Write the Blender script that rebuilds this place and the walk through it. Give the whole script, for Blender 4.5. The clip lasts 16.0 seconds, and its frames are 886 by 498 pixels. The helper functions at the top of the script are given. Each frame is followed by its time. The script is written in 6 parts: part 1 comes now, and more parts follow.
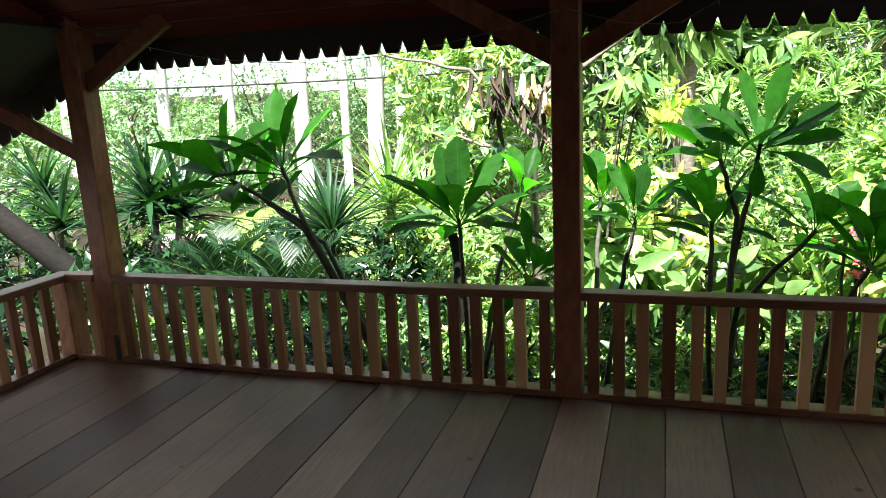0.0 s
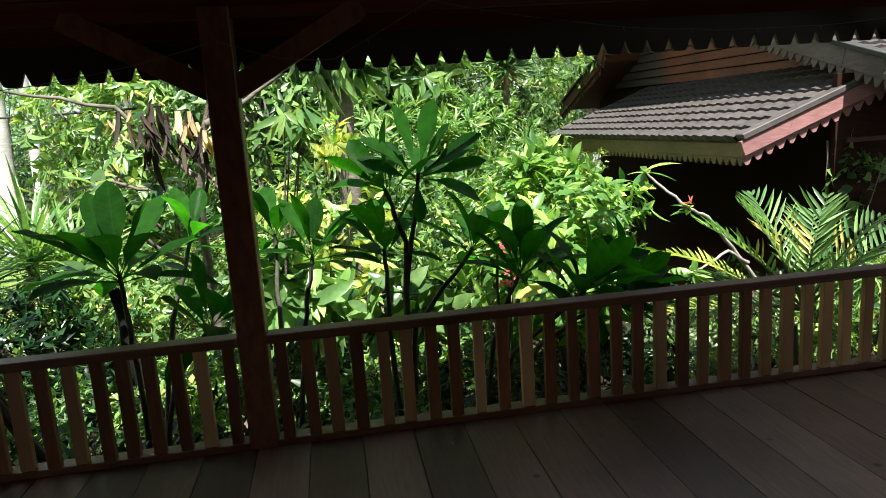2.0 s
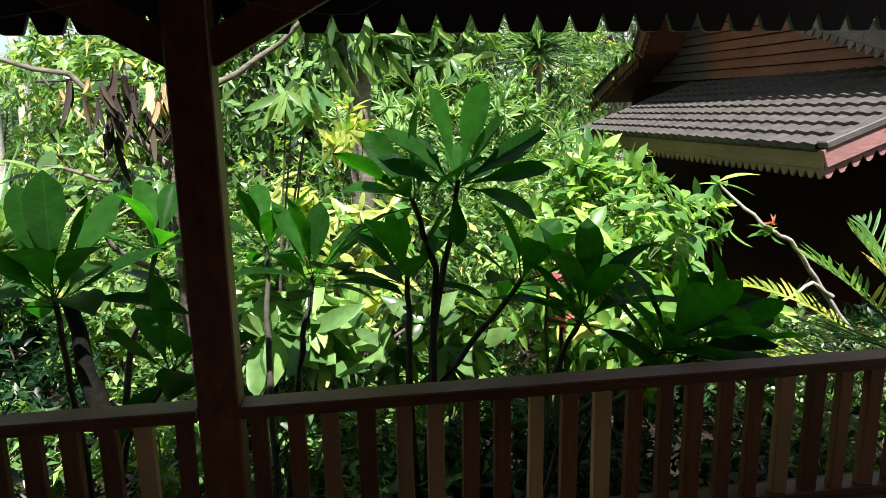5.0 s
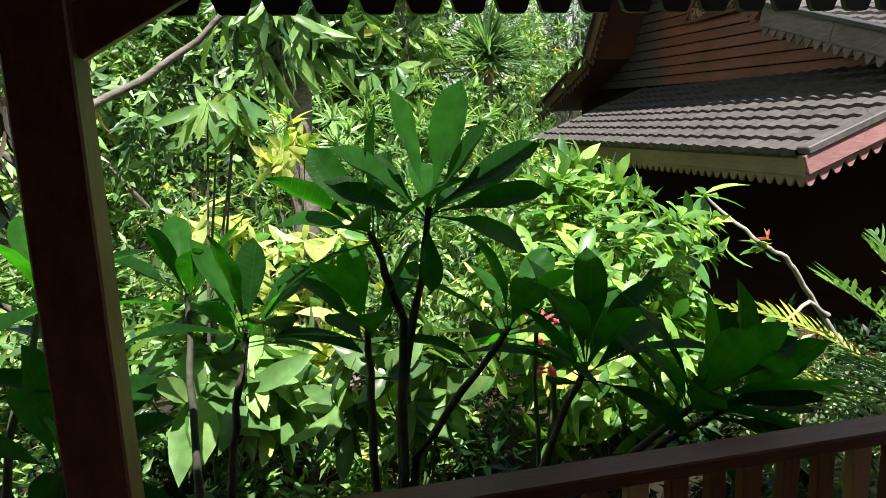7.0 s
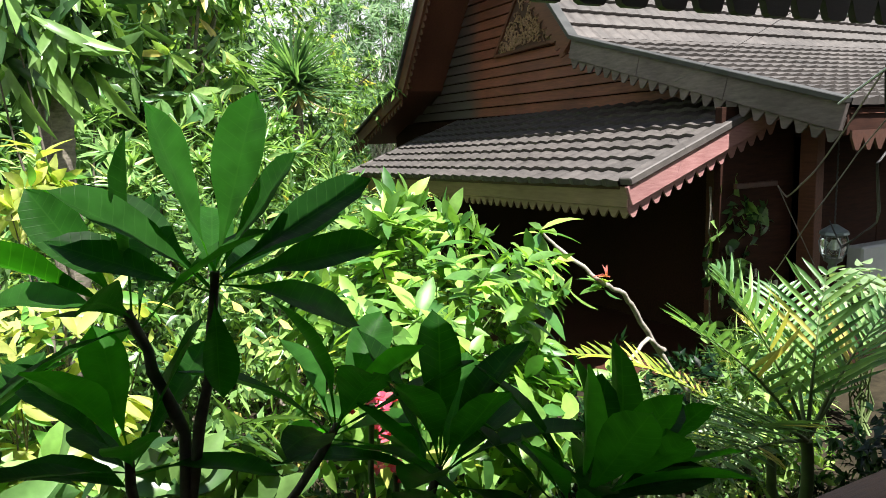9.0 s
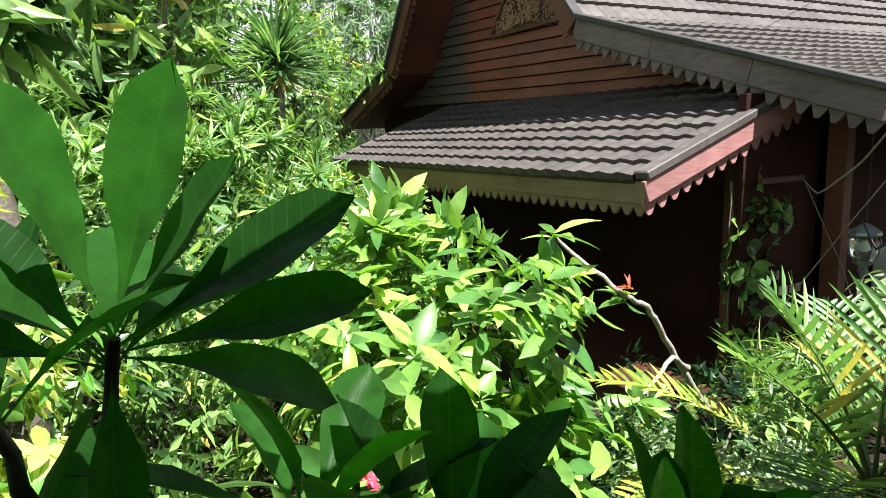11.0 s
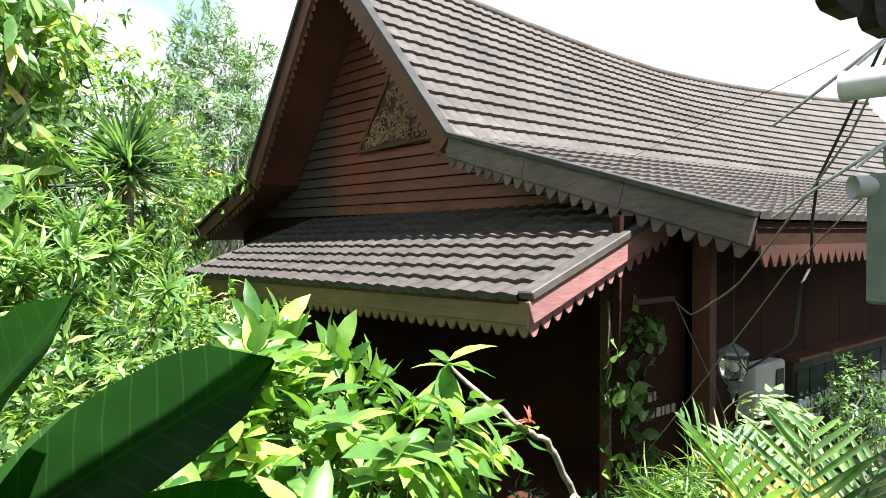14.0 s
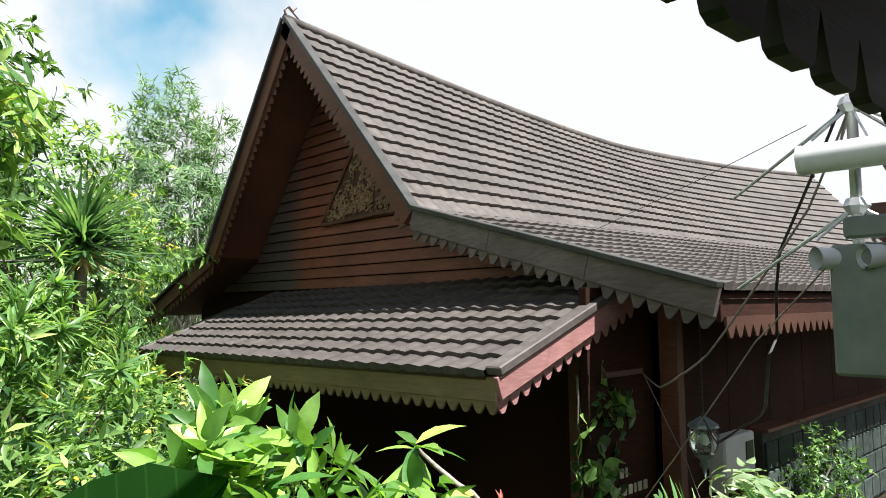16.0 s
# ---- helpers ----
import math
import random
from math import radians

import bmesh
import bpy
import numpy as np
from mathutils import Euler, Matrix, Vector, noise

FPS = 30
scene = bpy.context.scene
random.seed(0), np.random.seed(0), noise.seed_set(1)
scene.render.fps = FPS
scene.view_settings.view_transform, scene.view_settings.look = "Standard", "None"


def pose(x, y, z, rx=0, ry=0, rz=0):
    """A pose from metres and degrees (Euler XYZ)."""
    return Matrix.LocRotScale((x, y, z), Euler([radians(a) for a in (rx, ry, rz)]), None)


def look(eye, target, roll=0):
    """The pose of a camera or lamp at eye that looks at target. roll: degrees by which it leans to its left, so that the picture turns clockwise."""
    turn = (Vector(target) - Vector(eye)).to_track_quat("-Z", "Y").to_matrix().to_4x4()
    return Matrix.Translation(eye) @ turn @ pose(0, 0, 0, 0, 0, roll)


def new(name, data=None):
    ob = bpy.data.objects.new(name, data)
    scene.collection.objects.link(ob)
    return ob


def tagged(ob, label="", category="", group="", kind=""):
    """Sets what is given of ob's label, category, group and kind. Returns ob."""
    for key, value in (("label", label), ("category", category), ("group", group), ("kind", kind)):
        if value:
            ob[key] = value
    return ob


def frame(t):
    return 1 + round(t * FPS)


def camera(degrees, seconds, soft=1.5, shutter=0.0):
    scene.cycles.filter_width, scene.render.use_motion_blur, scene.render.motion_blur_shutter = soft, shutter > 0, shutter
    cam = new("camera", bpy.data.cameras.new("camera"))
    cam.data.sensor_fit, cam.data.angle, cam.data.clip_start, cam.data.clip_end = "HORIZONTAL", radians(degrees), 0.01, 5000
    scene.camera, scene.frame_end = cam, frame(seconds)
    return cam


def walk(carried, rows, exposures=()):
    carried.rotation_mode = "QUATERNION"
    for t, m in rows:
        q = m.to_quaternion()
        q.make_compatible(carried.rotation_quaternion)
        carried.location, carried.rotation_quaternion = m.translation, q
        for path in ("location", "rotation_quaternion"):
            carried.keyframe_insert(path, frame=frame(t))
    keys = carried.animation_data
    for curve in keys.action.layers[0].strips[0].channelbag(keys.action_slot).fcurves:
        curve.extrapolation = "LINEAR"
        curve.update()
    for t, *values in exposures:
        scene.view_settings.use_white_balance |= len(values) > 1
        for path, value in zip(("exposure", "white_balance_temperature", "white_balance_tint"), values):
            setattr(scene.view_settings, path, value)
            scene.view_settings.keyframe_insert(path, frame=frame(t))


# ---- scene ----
cam = camera(64.0, 16.0, soft=0.9)
PATH = [
    (0, (0.559, -3.670, 1.672), (-0.035, -1.808, 1.247), -2.8),
    (0.5, (0.592, -3.682, 1.647), (0.146, -1.774, 1.245), -2.4),
    (1, (0.580, -3.666, 1.687), (0.382, -1.719, 1.276), -1.7),
    (1.5, (0.568, -3.645, 1.689), (0.592, -1.681, 1.310), -2.8),
    (2, (0.545, -3.571, 1.663), (0.838, -1.628, 1.286), -3.8),
    (2.5, (0.532, -3.412, 1.656), (0.781, -1.465, 1.277), -4.0),
    (3, (0.530, -3.214, 1.668), (0.744, -1.257, 1.316), -3.0),
    (5.5, (0.546, -2.260, 1.674), (0.829, -0.325, 1.254), -0.9),
    (6, (0.515, -2.072, 1.668), (0.858, -0.143, 1.265), -3.2),
    (6.5, (0.488, -1.886, 1.662), (0.890, 0.027, 1.238), -3.2),
    (7, (0.565, -1.724, 1.652), (0.993, 0.192, 1.268), -2.2),
    (7.5, (0.649, -1.571, 1.633), (1.269, 0.293, 1.258), -1.3),
    (8, (0.714, -1.343, 1.653), (1.503, 0.466, 1.328), -2.0),
    (8.5, (0.735, -1.192, 1.622), (1.629, 0.571, 1.316), -2.2),
    (11, (1.022, -0.455, 1.645), (1.964, 1.273, 1.290), -1.6),
    (11.5, (1.035, -0.344, 1.644), (2.028, 1.361, 1.315), -0.8),
    (12, (1.016, -0.187, 1.633), (2.142, 1.442, 1.354), -1.4),
    (12.5, (1.011, -0.100, 1.631), (2.250, 1.449, 1.377), -1.9),
    (13, (1.065, -0.058, 1.635), (2.317, 1.485, 1.410), -1.4),
    (13.5, (1.112, -0.049, 1.652), (2.401, 1.475, 1.527), -0.3),
    (14, (1.120, -0.017, 1.657), (2.414, 1.508, 1.612), -0.1),
    (14.5, (1.114, 0.004, 1.667), (2.420, 1.518, 1.709), -0.5),
    (15, (1.125, 0.022, 1.675), (2.446, 1.522, 1.753), -0.6),
    (15.5, (1.141, 0.039, 1.677), (2.480, 1.517, 1.821), -0.5),
    (16, (1.161, 0.059, 1.678), (2.530, 1.508, 1.833), -0.7),
]
# how the clip's picture brightens and darkens on the way
EXPOSURES = [(0.0, 2.58), (0.5, 2.28), (1.0, 2.05), (2.0, 1.48), (5.5, 1.38), (6.5, 1.36), (8.5, 1.57), (11.0, 1.7), (12.5, 1.86), (13.5, 1.95), (14.0, 1.88), (15.0, 1.7), (16.0, 1.44)]
walk(cam, [(t, look(eye, target, roll)) for t, eye, target, roll in PATH], EXPOSURES)

# ---- world, sun ----
SUN = Vector((0.05, -0.44, 0.894)).normalized()
sky_world = bpy.data.worlds.new("daylight")
scene.world = sky_world
sky_world.use_nodes = True
wn, wl = sky_world.node_tree.nodes, sky_world.node_tree.links
wn.clear()
w_out, w_bg = wn.new("ShaderNodeOutputWorld"), wn.new("ShaderNodeBackground")
w_sky, w_noise, w_ramp, w_mix, w_co = (wn.new("ShaderNodeTexSky"), wn.new("ShaderNodeTexNoise"), wn.new("ShaderNodeValToRGB"),
                                       wn.new("ShaderNodeMix"), wn.new("ShaderNodeTexCoord"))
w_sky.sky_type, w_sky.sun_disc = "NISHITA", False
w_sky.sun_elevation, w_sky.sun_rotation = math.asin(SUN.z), math.atan2(SUN.x, SUN.y)
w_noise.inputs["Scale"].default_value, w_noise.inputs["Detail"].default_value = 2.2, 6
w_ramp.color_ramp.elements[0].position, w_ramp.color_ramp.elements[1].position = 0.31, 0.44
w_mix.data_type = "RGBA"
w_mix.inputs[7].default_value = (16.9, 17.2, 17.6, 1)
w_bg.inputs["Strength"].default_value = 0.0215
w_map, w_gain = wn.new("ShaderNodeMapping"), wn.new("ShaderNodeVectorMath")
w_map.inputs["Rotation"].default_value = (0, 0, radians(-27))
w_gain.operation = "MULTIPLY"
w_gain.inputs[1].default_value = (2.3, 4.0, 3.6)
wl.new(w_co.outputs["Generated"], w_map.inputs["Vector"])
wl.new(w_map.outputs["Vector"], w_noise.inputs["Vector"])
wl.new(w_sky.outputs["Color"], w_gain.inputs[0])
wl.new(w_noise.outputs["Fac"], w_ramp.inputs["Fac"])
wl.new(w_ramp.outputs["Color"], w_mix.inputs["Factor"])
wl.new(w_gain.outputs["Vector"], w_mix.inputs[6])
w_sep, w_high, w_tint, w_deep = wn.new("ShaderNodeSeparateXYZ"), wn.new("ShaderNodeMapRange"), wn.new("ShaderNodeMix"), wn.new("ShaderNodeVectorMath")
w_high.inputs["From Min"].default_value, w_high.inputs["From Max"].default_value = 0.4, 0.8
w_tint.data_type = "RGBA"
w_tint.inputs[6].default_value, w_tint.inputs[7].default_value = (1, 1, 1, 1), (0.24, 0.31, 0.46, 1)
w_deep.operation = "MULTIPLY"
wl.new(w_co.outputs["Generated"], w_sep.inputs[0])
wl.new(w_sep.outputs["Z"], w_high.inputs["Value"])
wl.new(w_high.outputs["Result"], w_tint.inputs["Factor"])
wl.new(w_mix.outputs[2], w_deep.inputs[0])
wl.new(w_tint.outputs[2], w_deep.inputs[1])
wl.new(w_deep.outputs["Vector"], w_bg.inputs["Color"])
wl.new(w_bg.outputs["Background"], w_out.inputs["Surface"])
sun_data = bpy.data.lights.new("sun", "SUN")
sun_data.energy, sun_data.angle, sun_data.color = 5.0, radians(0.6), (1.0, 0.965, 0.915)
sun = new("sun", sun_data)
sun.matrix_world = look((-20, -10, 30), Vector((-20, -10, 30)) - SUN)


# ---- materials ----
def surface(name, dark, light, rough=0.6, scale=8.0, stretch=(1, 1, 1), bump=0.25, metal=0.0, each=0.0, stain=0.35, spread=(0.3, 0.7), tone=None):
    """A surface with grain and larger stains; each: how far single pieces differ; tone: a second colour that some pieces take."""
    m = bpy.data.materials.new(name)
    m.use_nodes = True
    n, l = m.node_tree.nodes, m.node_tree.links
    p = n["Principled BSDF"]
    co, mp, fine, big = n.new("ShaderNodeTexCoord"), n.new("ShaderNodeMapping"), n.new("ShaderNodeTexNoise"), n.new("ShaderNodeTexNoise")
    mp.inputs["Scale"].default_value = stretch
    fine.inputs["Scale"].default_value, fine.inputs["Detail"].default_value, fine.inputs["Roughness"].default_value = scale, 8, 0.65
    big.inputs["Scale"].default_value, big.inputs["Detail"].default_value = scale * 0.13, 3
    info = n.new("ShaderNodeObjectInfo")
    shift = n.new("ShaderNodeVectorMath")
    shift.operation = "MULTIPLY_ADD"
    shift.inputs[1].default_value = (37, 53, 71)
    l.new(info.outputs["Random"], shift.inputs[0])
    l.new(co.outputs["Object"], mp.inputs["Vector"])
    l.new(mp.outputs["Vector"], shift.inputs[2])
    l.new(shift.outputs["Vector"], fine.inputs["Vector"])
    l.new(co.outputs["Object"], big.inputs["Vector"])
    ramp = n.new("ShaderNodeValToRGB")
    ramp.color_ramp.elements[0].position, ramp.color_ramp.elements[1].position = spread
    ramp.color_ramp.elements[0].color, ramp.color_ramp.elements[1].color = (*dark, 1), (*light, 1)
    l.new(fine.outputs["Fac"], ramp.inputs["Fac"])
    col = ramp.outputs["Color"]
    if tone:
        pick, mix = n.new("ShaderNodeValToRGB"), n.new("ShaderNodeMix")
        pick.color_ramp.elements[0].position, pick.color_ramp.elements[1].position = 0.45, 0.95
        mix.data_type = "RGBA"
        mix.inputs[7].default_value = (*tone, 1)
        l.new(info.outputs["Random"], pick.inputs["Fac"])
        l.new(pick.outputs["Color"], mix.inputs["Factor"])
        l.new(col, mix.inputs[6])
        col = mix.outputs[2]
    worn = n.new("ShaderNodeMapRange")
    worn.inputs["From Min"].default_value, worn.inputs["From Max"].default_value = 0.3, 0.7
    worn.inputs["To Min"].default_value, worn.inputs["To Max"].default_value = 1 - stain, 1 + stain * 0.5
    l.new(big.outputs["Fac"], worn.inputs["Value"])
    piece = n.new("ShaderNodeMapRange")
    piece.inputs["To Min"].default_value, piece.inputs["To Max"].default_value = 1 - each, 1 + each
    l.new(info.outputs["Random"], piece.inputs["Value"])
    both = n.new("ShaderNodeMath")
    both.operation = "MULTIPLY"
    l.new(worn.outputs["Result"], both.inputs[0])
    l.new(piece.outputs["Result"], both.inputs[1])
    scaled = n.new("ShaderNodeVectorMath")
    scaled.operation = "SCALE"
    l.new(col, scaled.inputs[0])
    l.new(both.outputs["Value"], scaled.inputs["Scale"])
    l.new(scaled.outputs["Vector"], p.inputs["Base Color"])
    rg = n.new("ShaderNodeMapRange")
    rg.inputs["To Min"].default_value, rg.inputs["To Max"].default_value = rough - 0.12, min(1, rough + 0.12)
    l.new(fine.outputs["Fac"], rg.inputs["Value"])
    l.new(rg.outputs["Result"], p.inputs["Roughness"])
    p.inputs["Metallic"].default_value = metal
    p.inputs["Specular IOR Level"].default_value = 0.15 if rough >= 0.8 else 0.45
    if bump:
        b = n.new("ShaderNodeBump")
        b.inputs["Strength"].default_value, b.inputs["Distance"].default_value = bump, 0.01
        l.new(fine.outputs["Fac"], b.inputs["Height"])
        l.new(b.outputs["Normal"], p.inputs["Normal"])
    return m


def knotty(name, dark, light):
    """Plank wood with sparse dark knots and nail holes."""
    m = surface(name, dark, light, 0.45, 7, (9, 0.7, 9), 0.25, each=0.15, stain=0.45)
    n, l = m.node_tree.nodes, m.node_tree.links
    p = n["Principled BSDF"]
    src = p.inputs["Base Color"].links[0].from_socket
    co, vo, mr, mix = n.new("ShaderNodeTexCoord"), n.new("ShaderNodeTexVoronoi"), n.new("ShaderNodeMapRange"), n.new("ShaderNodeMix")
    vo.inputs["Scale"].default_value = 3.2
    l.new(co.outputs["Object"], vo.inputs["Vector"])
    mr.inputs["From Min"].default_value, mr.inputs["From Max"].default_value = 0.035, 0.075
    mr.inputs["To Min"].default_value, mr.inputs["To Max"].default_value = 0.75, 0.0
    l.new(vo.outputs["Distance"], mr.inputs["Value"])
    mix.data_type = "RGBA"
    mix.inputs[7].default_value = (0.02, 0.014, 0.011, 1)
    l.new(mr.outputs["Result"], mix.inputs["Factor"])
    l.new(src, mix.inputs[6])
    l.new(mix.outputs[2], p.inputs["Base Color"])
    return m


def graded_siding():
    """The siding, turning greyer towards the open end of the gable."""
    m = surface("gable_siding", (0.135, 0.042, 0.023), (0.26, 0.088, 0.05), 0.6, 8, (6, 0.6, 6), 0.25, each=0.14)
    n, l = m.node_tree.nodes, m.node_tree.links
    p = n["Principled BSDF"]
    src = p.inputs["Base Color"].links[0].from_socket
    co, sep, nz, add, mr, mix = (n.new("ShaderNodeTexCoord"), n.new("ShaderNodeSeparateXYZ"), n.new("ShaderNodeTexNoise"), n.new("ShaderNodeMath"),
                                 n.new("ShaderNodeMapRange"), n.new("ShaderNodeMix"))
    nz.inputs["Scale"].default_value = 2.5
    l.new(co.outputs["Object"], sep.inputs[0])
    l.new(co.outputs["Object"], nz.inputs["Vector"])
    add.operation = "MULTIPLY_ADD"
    add.inputs[1].default_value = 0.5
    l.new(nz.outputs["Fac"], add.inputs[0])
    l.new(sep.outputs["Y"], add.inputs[2])
    mr.inputs["From Min"].default_value, mr.inputs["From Max"].default_value = 9.55, 10.15
    l.new(add.outputs["Value"], mr.inputs["Value"])
    mix.data_type = "RGBA"
    mix.inputs[7].default_value = (0.085, 0.07, 0.065, 1)
    l.new(mr.outputs["Result"], mix.inputs["Factor"])
    l.new(src, mix.inputs[6])
    l.new(mix.outputs[2], p.inputs["Base Color"])
    return m


def leafy(name, dark, light, lit=0.4, gloss=0.38, single=False, veins=False, old=None, share=0.0):
    """Leaves: each one differs in colour, light shines through; single: each leaf is an object."""
    m = bpy.data.materials.new(name)
    m.use_nodes = True
    n, l = m.node_tree.nodes, m.node_tree.links
    p, out = n["Principled BSDF"], n["Material Output"]
    info = n.new("ShaderNodeObjectInfo") if single else n.new("ShaderNodeNewGeometry")
    rnd = info.outputs["Random" if single else "Random Per Island"]
    ramp = n.new("ShaderNodeValToRGB")
    e = ramp.color_ramp.elements
    e[0].color, e[1].color = (*dark, 1), (*(c * 1.12 for c in light), 1)
    half = e.new(0.5)
    half.color = (*(0.72 * c + 0.28 * d for c, d in zip(dark, light)), 1)
    e = ramp.color_ramp.elements
    if old:
        e[2].position = 1 - share
        x = e.new(min(0.999, 1 - share * 0.6))
        x.color = (*old, 1)
    l.new(rnd, ramp.inputs["Fac"])
    co, spots = n.new("ShaderNodeTexCoord"), n.new("ShaderNodeTexNoise")
    spots.inputs["Scale"].default_value, spots.inputs["Detail"].default_value = 14, 4
    l.new(co.outputs["Object"], spots.inputs["Vector"])
    mr = n.new("ShaderNodeMapRange")
    mr.inputs["From Min"].default_value, mr.inputs["From Max"].default_value = 0.3, 0.7
    mr.inputs["To Min"].default_value, mr.inputs["To Max"].default_value = 0.75, 1.25
    l.new(spots.outputs["Fac"], mr.inputs["Value"])
    sc = n.new("ShaderNodeVectorMath")
    sc.operation = "SCALE"
    l.new(ramp.outputs["Color"], sc.inputs[0])
    l.new(mr.outputs["Result"], sc.inputs["Scale"])
    col = sc.outputs["Vector"]
    if veins:
        sep, ab, add, wave, vr, mix = (n.new("ShaderNodeSeparateXYZ"), n.new("ShaderNodeMath"), n.new("ShaderNodeMath"), n.new("ShaderNodeMath"),
                                       n.new("ShaderNodeMapRange"), n.new("ShaderNodeMix"))
        l.new(co.outputs["Object"], sep.inputs[0])
        ab.operation, add.operation, wave.operation = "ABSOLUTE", "MULTIPLY_ADD", "PINGPONG"
        l.new(sep.outputs["Y"], ab.inputs[0])
        l.new(ab.outputs["Value"], add.inputs[0])
        add.inputs[1].default_value = -0.45
        l.new(sep.outputs["X"], add.inputs[2])
        l.new(add.outputs["Value"], wave.inputs[0])
        wave.inputs[1].default_value = 0.012
        rib = n.new("ShaderNodeMath")
        rib.operation = "MULTIPLY"
        rib.inputs[1].default_value = 0.45
        l.new(ab.outputs["Value"], rib.inputs[0])
        near = n.new("ShaderNodeMath")
        near.operation = "MINIMUM"
        l.new(rib.outputs["Value"], near.inputs[0])
        l.new(wave.outputs["Value"], near.inputs[1])
        vr.inputs["From Min"].default_value, vr.inputs["From Max"].default_value = 0.0003, 0.0014
        vr.inputs["To Min"].default_value, vr.inputs["To Max"].default_value = 0.16, 0.0
        l.new(near.outputs["Value"], vr.inputs["Value"])
        mix.data_type = "RGBA"
        mix.inputs[7].default_value = (light[0] * 2.2, light[1] * 1.5, light[2] * 2.0, 1)
        l.new(vr.outputs["Result"], mix.inputs["Factor"])
        l.new(col, mix.inputs[6])
        col = mix.outputs[2]
        b = n.new("ShaderNodeBump")
        b.inputs["Strength"].default_value, b.inputs["Distance"].default_value = 0.3, 0.004
        l.new(vr.outputs["Result"], b.inputs["Height"])
        l.new(b.outputs["Normal"], p.inputs["Normal"])
    l.new(col, p.inputs["Base Color"])
    p.inputs["Roughness"].default_value = gloss
    p.inputs["Specular IOR Level"].default_value = 0.05 if single else 0.42
    warm = n.new("ShaderNodeMix")
    warm.data_type, warm.blend_type = "RGBA", "MULTIPLY"
    warm.inputs["Factor"].default_value = 1
    warm.inputs[7].default_value = (2.6, 4.6, 0.6, 1) if single else (1.85, 1.95, 0.85, 1)
    l.new(col, warm.inputs[6])
    tr, ms = n.new("ShaderNodeBsdfTranslucent"), n.new("ShaderNodeMixShader")
    l.new(warm.outputs[2], tr.inputs["Color"])
    ms.inputs["Fac"].default_value = lit
    l.new(p.outputs["BSDF"], ms.inputs[1])
    l.new(tr.outputs["BSDF"], ms.inputs[2])
    l.new(ms.outputs["Shader"], out.inputs["Surface"])
    return m


def glassy(name, color=(0.9, 0.97, 0.95)):
    m = bpy.data.materials.new(name)
    m.use_nodes = True
    p = m.node_tree.nodes["Principled BSDF"]
    p.inputs["Base Color"].default_value = (*color, 1)
    p.inputs["Roughness"].default_value = 0.05
    p.inputs["Transmission Weight"].default_value = 0.95
    return m


